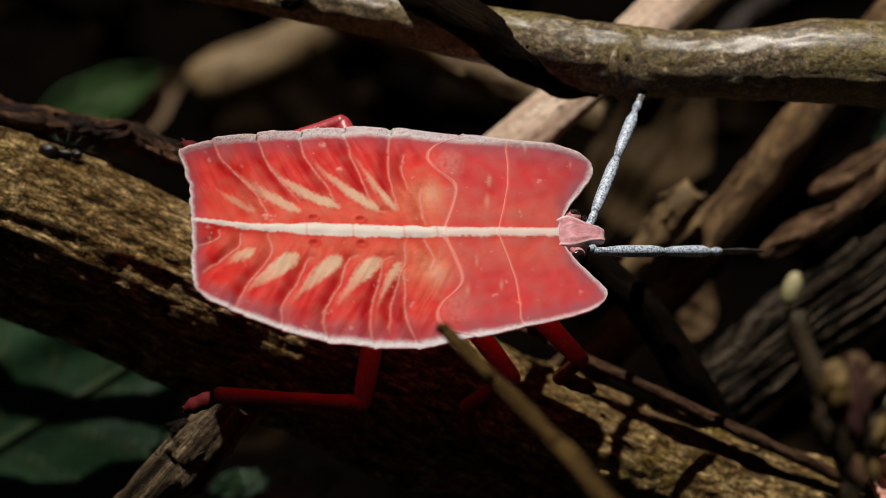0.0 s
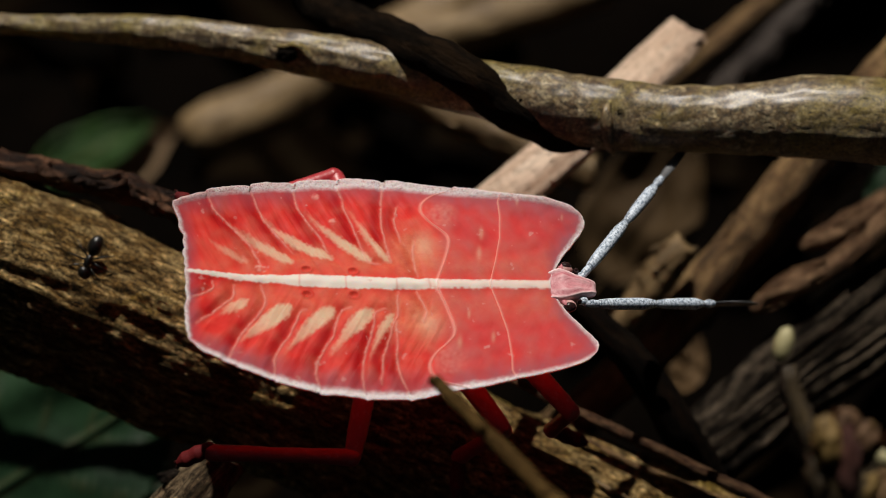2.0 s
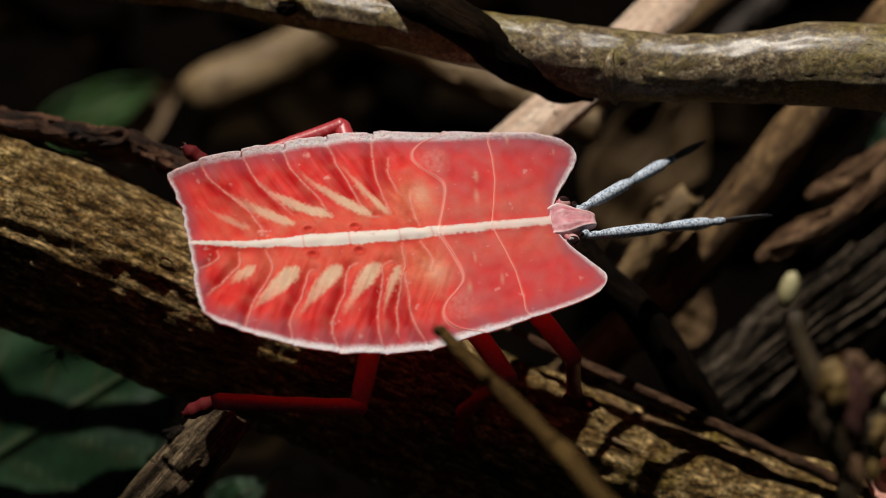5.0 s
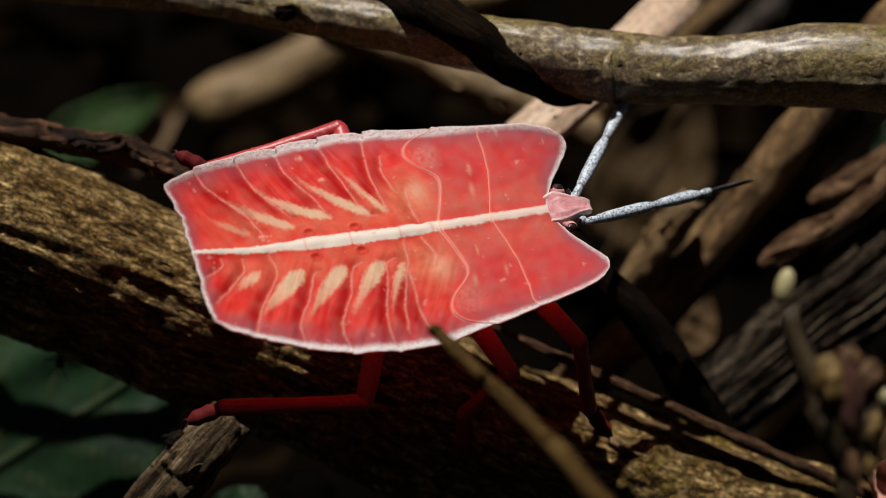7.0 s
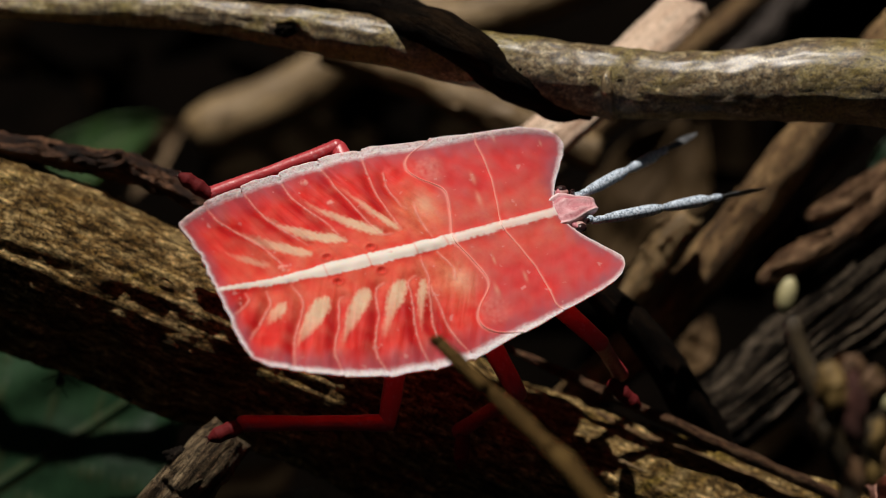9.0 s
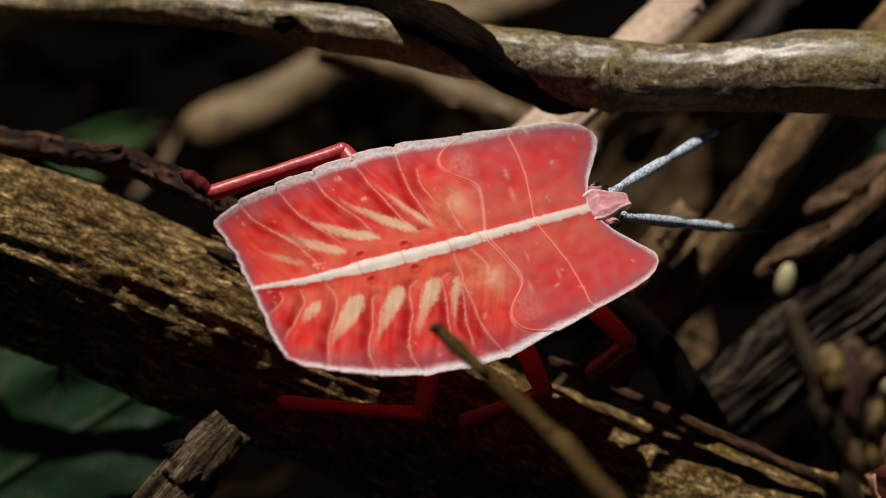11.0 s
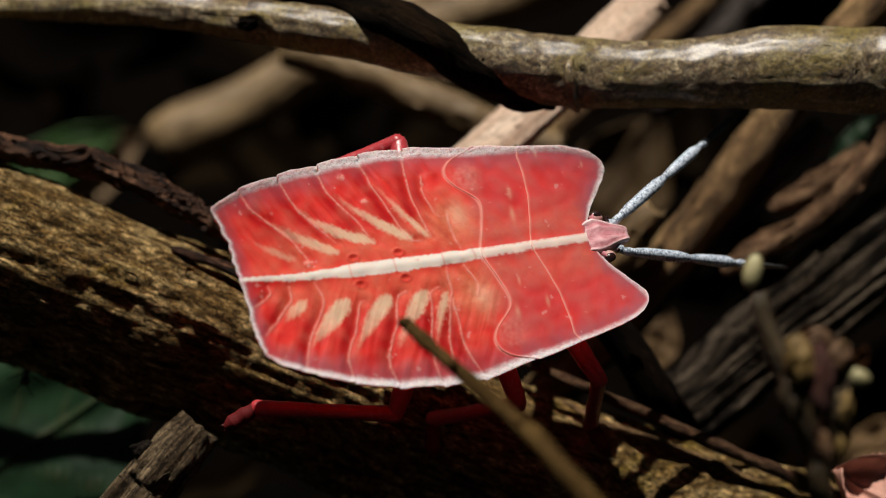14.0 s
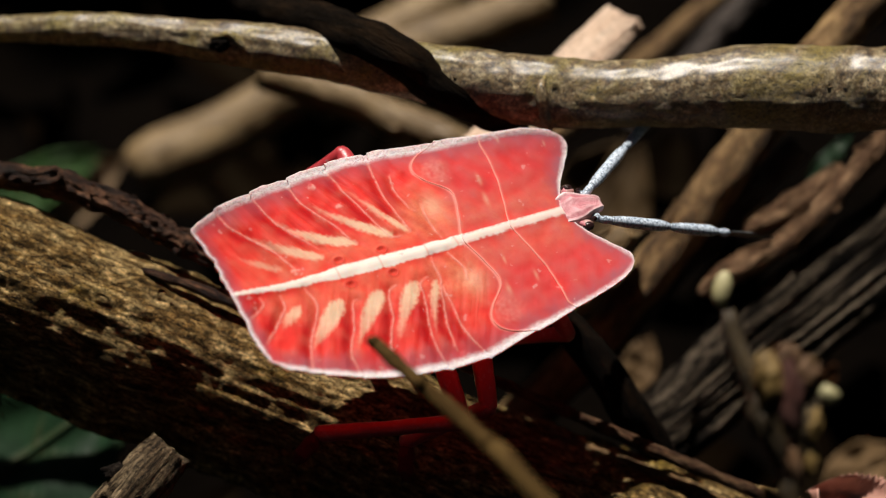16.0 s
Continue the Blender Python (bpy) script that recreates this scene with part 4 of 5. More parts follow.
def skin_part(name, start, end, nx, ny, lift, parent, abdomen=False, label=""):
    """One plate of the back, from one cross line to the next, with colour masks and a thin rolled edge."""
    vs = np.linspace(-1, 1, ny)
    vs = np.sign(vs) * (1 - (1 - np.abs(vs)) ** 1.15)
    X, Y, V, U = [], [], [], []
    for v in vs:
        a, b = start(v), end(v)
        for i in range(nx):
            f = i / (nx - 1)
            x = a + (b - a) * f
            X.append(x)
            Y.append(v * body_width(x))
            V.append(v)
            U.append(f)
    X, Y, V, U = map(np.array, (X, Y, V, U))
    wob = np.array([noise.noise(Vector((x * 1.3, y * 1.3, 2))) for x, y in zip(X, Y)])
    fuzz = np.array([noise.noise(Vector((x * 5, y * 5, 9))) for x, y in zip(X, Y)])
    Z = np.array([skin_height(x, v) for x, v in zip(X, V)]) + lift
    cream = np.zeros(len(X))
    vein = np.zeros(len(X))
    deep = np.zeros(len(X))
    rust = np.zeros(len(X))
    pleat = np.array([noise.noise(Vector(((x + 0.45 * abs(y)) * 2.6, y * 0.45, 5))) for x, y in zip(X, Y)])
    comb = np.array([noise.noise(Vector(((x + 0.55 * abs(y)) * 7.5, y * 0.9, 8))) for x, y in zip(X, Y)])
    if abdomen:
        for line, w, power in STREAK_LINES:
            d, s = near_line(X, Y, line)
            width = w * np.interp(s, [0, 0.3, 0.65, 0.93, 1], [0.1, 0.5, 1.0, 0.95, 0.5]) + 0.09 * fuzz + 0.05 * wob + 0.06 * comb
            cream = np.maximum(cream, power * np.interp(s, [0, 0.3, 0.75, 1], [0.2, 0.55, 0.95, 0.85]) * np.clip((width - d) / 0.22 + 0.45, 0, 1))
        groove = np.zeros(len(X))
        for line in SEAM_LINES:
            d, s = near_line(X + 0.10 * wob + 0.03 * fuzz, Y, line)
            vein = np.maximum(vein, np.exp(-(d / 0.062) ** 2) * np.interp(s, [0, 0.15, 0.8, 1], [0.5, 0.95, 0.95, 0.5]) * (0.75 + 0.5 * fuzz))
            groove += np.exp(-(d / 0.30) ** 2)
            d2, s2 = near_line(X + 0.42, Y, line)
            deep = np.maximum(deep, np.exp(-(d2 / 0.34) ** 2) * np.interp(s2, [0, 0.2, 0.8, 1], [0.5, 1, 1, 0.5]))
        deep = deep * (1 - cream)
        fade = np.clip((np.array([wing_line(v) for v in V]) - X) / 0.8, 0, 1)
        Z = Z + 0.06 * vein - 0.10 * fade * np.clip(groove, 0, 1) + 0.05 * wob + fade * (0.05 * pleat + 0.012 * comb) * np.clip((np.abs(Y) - 0.6) / 1.0, 0, 1)
        for hx, hy in ((6.4, -0.85), (8.9, -0.8), (6.4, 0.75), (8.9, 0.75)):
            d = np.hypot((X - hx) / 1.0, (Y - hy) / 0.75)
            ring = np.exp(-((d - 0.28) / 0.09) ** 2)
            Z = Z + 0.05 * ring - 0.08 * np.exp(-(d / 0.18) ** 2)
            rust = np.maximum(rust, np.clip((0.34 - d) / 0.05, 0, 1) * (1.0 if hy < 0 else 0.6))
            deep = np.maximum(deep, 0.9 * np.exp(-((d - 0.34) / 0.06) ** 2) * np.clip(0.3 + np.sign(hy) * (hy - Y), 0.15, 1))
    else:
        Z = Z + 0.05 * wob
        vein = np.maximum(vein, np.exp(-(U * (np.array([end(v) - start(v) for v in V])) / 0.095) ** 2))
        # Pale flecks of the plates; they double as painted glints
        for fx, fy, fs in ((16.2, -3.4, 0.10), (16.0, 3.4, 0.12), (15.8, 2.1, 0.14), (14.4, -3.7, 0.12), (20.5, 4.4, 0.06), (18.1, 5.5, 0.07), (15.0, -1.9, 0.08)):
            cream = np.maximum(cream, 0.38 * np.exp(-((X - fx) / fs) ** 2 - ((Y - fy - 0.8 * (X - fx)) / (3 * fs)) ** 2))
        for sgn in (1, -1):
            vein = np.maximum(vein, 0.42 * np.exp(-(((X - 13.8) / 0.9) ** 2 + ((Y - sgn * 4.75) / 0.9) ** 2) ** 2) * (0.75 + 0.9 * fuzz))
        Z = Z + 0.05 * vein
    if abdomen:
        vein = np.maximum(vein, 0.8 * np.exp(-((X - np.array([wing_line(v) for v in V]) + 0.03) / 0.07) ** 2))
    half = np.interp(X, [0, 1.5, 5, 6, 12, 14, 19.4], [0.10, 0.15, 0.26, 0.40, 0.38, 0.28, 0.24]) + 0.06 * fuzz + 0.05 * wob
    white = np.clip((half - np.abs(Y + 0.04 * wob)) / 0.09 + 0.5, 0, 1)
    white = white * np.interp(X, [0, 12, 15, 19.5], [0.95, 1, 0.88, 0.8])
    for cut in (6.0, 8.5, 11.2, 13.0):
        white = white * (1 - 0.35 * np.exp(-((X - cut + 0.12 * wob) / 0.06) ** 2))
    Z = Z + 0.10 * np.exp(-(Y / 0.35) ** 2)
    W = np.array([body_width(x) for x in X])
    to_side = (1 - np.abs(V)) * W
    to_rear = (X - np.array([rear_edge(v) for v in V])) if abdomen else np.full(len(X), 9.0)
    to_front = (np.array([end(v) for v in V]) - X) * 0.8 if name == "pronotum" else np.full(len(X), 9.0)
    wide = np.interp(X, [0, 2, 8, 15, 17, 21], [0.32, 0.38, 0.50, 0.45, 0.26, 0.2]) * np.where(Y > 0, np.interp(X, [0, 4, 8], [0.8, 1.05, 1.2]), 0.95)
    edge = np.minimum(np.minimum(to_side, to_rear * 1.7), to_front * np.interp(np.abs(V), [0, 0.2, 0.35], [9, 3, 1.6]))
    margin = np.clip((wide + 0.06 * fuzz + 0.04 * wob - edge) / 0.36 + 0.50, 0, 1) ** 1.2
    bloom = np.clip(1.28 - edge / np.interp(X, [0, 3, 12, 17, 21], [1.1, 1.5, 1.5, 1.5, 1.7]) + 0.22 * wob + 0.25 * pleat, 0, 1.0)
    # Extra bloom dulls one side of the front plates, painting in its shading
    bloom = bloom + 0.15 * (X > 13.5) * np.clip(Y / 3, 0, 1)
    bloom = np.maximum(bloom, np.interp(X, [0, 12.6, 14, 16.5, 18, 21], [0, 0, 0.40, 0.32, 0.34, 0.46]) + 0.24 * wob)
    orange = np.clip(0.04 + 0.9 * np.exp(-((X - 12.5) / 1.6) ** 2 - ((np.abs(Y) - 2.6) / 1.3) ** 2) + 0.5 * np.exp(-((np.abs(Y) - 1.2) / 1.2) ** 2) * np.interp(X, [0.3, 3.0], [0, 1]) + 0.4 * wob, 0, 1)
    orange = np.maximum(orange * (1 - 0.75 * rust), 0.25 * rust)
    deep = deep * (1 - rust) + 0.35 * rust + 0.3 * rust * fuzz
    cream = np.maximum(cream, 0.45 * np.exp(-((X - 12.8) / 0.55) ** 2 - ((np.abs(Y) - 2.5) / 0.8) ** 2))
    if abdomen:
        for cx, cy in ((7.0, 5.75), (7.9, 4.05), (3.9, 0.75), (4.1, 0.7)):
            d = np.hypot(X - cx, Y - cy)
            vein = np.maximum(vein, np.clip((0.27 - d) / 0.10, 0, 1) * np.clip(0.55 + 1.2 * fuzz, 0.1, 0.9))
            Z = Z + 0.05 * np.exp(-(d / 0.2) ** 2)
    Z = Z + 0.10 * np.exp(-(to_side / 0.25) ** 2) + 0.025 * margin * fuzz
    if abdomen:
        for line in SEAM_LINES:
            d = np.hypot(X - line[0][0] + 0.05, Y - line[0][1])
            Y = Y - np.sign(Y) * 0.05 * np.exp(-(d / 0.13) ** 2)
    if abdomen:
        for sgn, marks in ((1, [-0.9, 1.0, 3.4, 5.9, 8.3, 10.9, 13.4]), (-1, [0.2, 2.7, 4.7, 7.0, 9.4, 11.7, 14.0])):
            i = np.clip(np.searchsorted(marks, X, 'right') - 1, 0, len(marks) - 2)
            m0, m1 = np.array(marks)[i], np.array(marks)[i + 1]
            step = 0.5 - (X - m0) / (m1 - m0)
            Y = np.where(np.sign(Y) == sgn, Y + sgn * 0.11 * step * np.clip((np.abs(V) - 0.86) / 0.1, 0, 1), Y)
    if abdomen:
        X = X + 0.12 * np.clip(1 - U * 20, 0, 1) * np.array([noise.noise(Vector((y * 2.6, 4.4, 0))) for y in Y])
    thick = 0.18 + 0.9 * np.clip(1 - np.abs(V) ** 3, 0, 1) * np.clip(np.minimum(to_rear, 3) / 3, 0, 1)
    if name == "pronotum":
        thick = 0.18 + 0.7 * np.clip(1 - np.abs(V) ** 3, 0, 1) * np.clip(to_front / 3, 0, 1)
    top = np.stack([X - 10, Y, Z], 1)
    low_side = np.stack([X - 10, Y * 0.995, Z - thick], 1)
    verts = np.vstack([top, low_side])
    faces = []
    n = len(X)
    for j in range(ny - 1):
        for i in range(nx - 1):
            a = j * nx + i
            faces.append((a, a + 1, a + nx + 1, a + nx))
            faces.append((n + a, n + a + nx, n + a + nx + 1, n + a + 1))
    ring = [i for i in range(nx)] + [j * nx + nx - 1 for j in range(1, ny)] + [(ny - 1) * nx + i for i in range(nx - 2, -1, -1)] + [j * nx for j in range(ny - 2, 0, -1)]
    for a, b in zip(ring, ring[1:] + ring[:1]):
        faces.append((a, n + a, n + b, b))
    two = lambda arr: np.concatenate([arr, arr])
    pig = np.stack([two(cream), two(white), two(vein), np.ones(2 * n)], 1)
    rim = np.stack([two(margin), two(bloom), two(orange), np.ones(2 * n)], 1)
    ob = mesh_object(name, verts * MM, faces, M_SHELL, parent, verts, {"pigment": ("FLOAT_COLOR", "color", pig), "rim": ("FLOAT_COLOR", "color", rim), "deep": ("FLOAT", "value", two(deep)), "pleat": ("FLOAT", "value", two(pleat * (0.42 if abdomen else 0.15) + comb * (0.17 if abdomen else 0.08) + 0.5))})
    ob.data.materials.append(M_UNDER)
    for f in range(1, 2 * (nx - 1) * (ny - 1), 2):
        ob.data.polygons[f].material_index = 1
    if label:
        tagged(ob, label)
    return ob


def limb(name, length, radii, material, parent, n_len=18, n_ang=14, bend=0.0, squash=1.0, fine=0.02, seed=0.0):
    """A tapered limb along its own x axis from its joint."""
    n = len(radii)
    pts = [(length * i / (n - 1), 0, bend * length * math.sin(math.pi * i / (n - 1))) for i in range(n)]
    r0, r1 = radii[0], radii[-1]
    pts = [(-0.75 * r0, 0, 0), (-0.5 * r0, 0, 0)] + pts + [(length + 0.5 * r1, 0, 0), (length + 0.75 * r1, 0, 0)]
    radii = [0.25 * r0, 0.75 * r0] + list(radii) + [0.75 * r1, 0.25 * r1]
    verts, faces, grain = tube(pts, radii, n_len + 12, n_ang, fine=fine, seed=seed, squash=squash)
    return mesh_object(name, [Vector(v) * MM for v in verts], faces, material, parent, verts)


nymph = new("shield_bug_nymph", None)
nymph.empty_display_size = 0.002
thing(nymph, "flat red shield bug nymph with cream streaks and a white midline", "insect")
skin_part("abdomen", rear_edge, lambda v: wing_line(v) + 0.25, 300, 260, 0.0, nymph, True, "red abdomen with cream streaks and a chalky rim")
skin_part("mesonotum", wing_line, lambda v: collar_line(v) + 0.2, 60, 150, 0.015, nymph)
skin_part("pronotum", collar_line, lambda v: float(np.interp(abs(v), FRONT_V, FRONT_X)), 80, 150, 0.03, nymph, False, "pinkish red front plate with two pointed lobes")
blob("belly", (0.8, 0, -2.3), (8.0, 2.6, 1.0), M_BELLY, nymph, 28, 16, 0.1, 1, local=True)


def build_head():
    verts, faces, mm = [], [], []
    xs = [19.4, 19.5, 19.6, 19.75, 20.0, 20.2, 20.4, 20.6, 20.8, 21.0, 21.2, 21.4, 21.6, 21.75, 21.9, 22.0, 22.08]
    n = 48
    rib = []
    for x in xs:
        w = float(np.interp(x, [19.0, 19.6, 20.0, 20.4, 20.7, 21.2, 21.7, 22.0, 22.08], [0.80, 0.95, 1.05, 1.0, 0.85, 0.64, 0.48, 0.40, 0.30]))
        h = float(np.interp(x, [19.4, 20.1, 21.0, 21.8, 22.08], [0.3, 0.62, 0.55, 0.4, 0.16]))
        for j in range(n):
            th = 2 * math.pi * j / n
            c, s = math.cos(th), math.sin(th)
            y = w * math.copysign(abs(c) ** 0.6, c)
            z = h * math.copysign(abs(s) ** 0.8, s)
            fold = noise.noise(Vector((x * 2.2, y * 2.6, 1)))
            crest = 0.0
            if s > 0:
                for at, high in ((0.4 * w, 0.35), (-0.4 * w, 0.35), (0.88 * w, 1.0), (-0.88 * w, 1.0)):
                    crest = max(crest, high * math.exp(-((y - at) / 0.10) ** 2))
                crest = max(crest, math.exp(-((x - 21.95) / 0.08) ** 2))
                z += 0.12 * crest - 0.10 * math.exp(-(y / 0.25) ** 2) + 0.10 * fold
            p = Vector((x - 10, y * (1 + 0.10 * fold), -0.45 + z))
            verts.append(p * MM)
            mm.append(tuple(p))
            rib.append(min(1.0, max(0.0, crest * 0.7 + 0.2 * fold)))
    for i in range(len(xs) - 1):
        for j in range(n):
            a, b = i * n + j, i * n + (j + 1) % n
            faces.append((a, b, b + n, a + n))
    faces.append(tuple(range(n - 1, -1, -1)))
    faces.append(tuple((len(xs) - 1) * n + j for j in range(n)))
    ob = mesh_object("head", verts, faces, M_HEAD, nymph, mm, {"rib": ("FLOAT", "value", rib)})
    tagged(ob, "wrinkled pink wedge-shaped head")
    for side in (1, -1):
        horn = limb("cheek_horn", 0.3, [0.17, 0.13, 0.05], M_HEAD, ob, 10, 10)
        horn.matrix_basis = pose(10.2 * MM, side * 1.08 * MM, -0.2 * MM, 0, -25, side * 75)
    for side in (1, -1):
        eye = blob("eye", (10.46, side * 1.20, -0.36), (0.44, 0.36, 0.34), M_EYERING, ob, 18, 12, 0.05, 1, local=True)
        blob("pupil", (10.48, side * 1.32, -0.22), (0.36, 0.28, 0.24), M_EYE, eye, 14, 10, 0, 1, local=True)
        blob("ocellus", (11.02, side * 1.02, -0.15), (0.15, 0.13, 0.18), M_EYE, ob, 12, 8, 0, 1, local=True)
        blob("antenna_socket", (11.3, side * 0.8, -0.42), (0.3, 0.26, 0.24), M_ANTENNA, ob, 14, 10, 0.1, 2, local=True)


build_head()


def build_antenna(blade):
    root = limb("antenna", 0.9, [0.18, 0.24, 0.2], M_ANTENNA, nymph, 10, 12, seed=1)
    for name, at, ln, radii, mat in (("segment", 0.92, 3.85, [0.24, 0.31, 0.33, 0.33, 0.34, 0.33, 0.22], M_ANTENNA), ("joint", 0.82, 0.12, [0.14, 0.14], M_TIP), ("joint", 4.82, 0.12, [0.15, 0.15], M_TIP), ("segment", 4.98, 3.25, [0.20, 0.28, 0.31, 0.33, 0.34, 0.34, 0.20], M_ANTENNA), ("joint", 8.27, 0.1, [0.13, 0.13], M_TIP), ("segment", 8.42, 0.6, [0.17, 0.26, 0.20], M_ANTENNA), ("tip", 8.95, 3.5, [0.16, 0.23, 0.26, 0.24, 0.18, 0.06], M_TIP)):
        s = limb(name, ln, radii, mat, root, 22 if ln > 0.2 else 4, 14, 0.0, 0.35 if name == "tip" else 1.0, seed=at, fine=0.008)
        s.matrix_basis = Matrix.Translation((at * MM, 0, 0)) @ Matrix.Rotation(math.radians(blade if name == "tip" else 0), 4, "X")
        if name == "tip":
            tagged(s, "thin black antenna tip")
    tagged(root, "blue-grey jointed antenna with a chalky bloom")
    return root


ANTENNAE = {"L": build_antenna(0), "R": build_antenna(90)}
HIPS = {"RH": (10.3, -1.9, -1.9), "RM": (13.2, -2.2, -1.9), "RF": (16.6, -2.0, -1.6), "LH": (10.3, 1.9, -1.9), "LM": (13.2, 2.2, -1.9), "LF": (16.6, 2.0, -1.6)}
SIZES = {"H": (7.0, 7.6, 1.9), "M": (6.4, 6.2, 2.1), "F": (6.0, 5.6, 2.0)}


def build_leg(kind, left_hind=False):
    f, t, s = SIZES[kind]
    if left_hind:
        f = 6.6
    femur = limb("femur", f, [0.45, 0.56, 0.60, 0.58, 0.55, 0.48], M_LEG, nymph, 30, 16, seed=1, squash=0.9)
    tibia = limb("tibia", t, [0.50, 0.43, 0.41, 0.41, 0.43, 0.47], M_LEG, nymph, 34, 14, seed=2, fine=0.03)
    tarsus = limb("tarsus", s, [0.38, 0.40, 0.48, 0.40, 0.44, 0.22], M_FOOT_SHADED, nymph, 30, 14, seed=3, fine=0.04)
    for sgn in (1, -1):
        claw = limb("claw", 0.42, [0.07, 0.05, 0.015], M_CLAW, tarsus, 8, 8, 0.25)
        claw.matrix_basis = pose((s - 0.05) * MM, sgn * 0.06 * MM, 0, 0, 15, sgn * 25)
    return femur, tibia, tarsus


LEGS = {key: build_leg(key[1], key == "LH") for key in HIPS}


# ---- the ant ----
ant = new("ant", None)
ant.empty_display_size = 0.001
thing(ant, "small glossy black ant crawling on the thick branch", "ant")
blob("gaster", (-0.95, 0, 0.45), (0.62, 0.42, 0.42), M_ANTBODY, ant, 18, 12, 0.03, 1, local=True)
blob("thorax", (0.0, 0, 0.42), (0.48, 0.22, 0.24), M_ANTBODY, ant, 16, 10, 0.1, 2, local=True)
blob("waist", (-0.42, 0, 0.38), (0.14, 0.11, 0.16), M_ANTBODY, ant, 12, 8, 0, 3, local=True)
blob("head", (0.68, 0, 0.45), (0.33, 0.29, 0.24), M_ANTBODY, ant, 16, 10, 0.05, 4, local=True)
for side in (1, -1):
    for x0, fwd in ((0.25, 0.55), (0.0, 0.05), (-0.2, -0.6)):
        lg = limb("leg", 1.25, [0.05, 0.05, 0.035, 0.025], M_ANTBODY, ant, 12, 8, 0.25)
        lg.matrix_basis = pose(x0 * MM, side * 0.15 * MM, 0.35 * MM, 0, 16, side * (90 - 55 * fwd))
    fl = limb("feeler", 0.9, [0.035, 0.03, 0.03], M_ANTBODY, ant, 10, 8, 0.15)
    fl.matrix_basis = pose(0.9 * MM, side * 0.12 * MM, 0.45 * MM, 0, 5, side * 35)


# ---- movement ----
def aim(a, b, hint=(0, 0, 1)):
    """The pose at a whose x axis points to b (mm, in the nymph's space)."""
    a, b = Vector(a), Vector(b)
    x = (b - a).normalized()
    y = Vector(hint).cross(x).normalized()
    return Matrix.Translation(a * MM) @ Matrix((x, y, x.cross(y))).transposed().to_4x4()


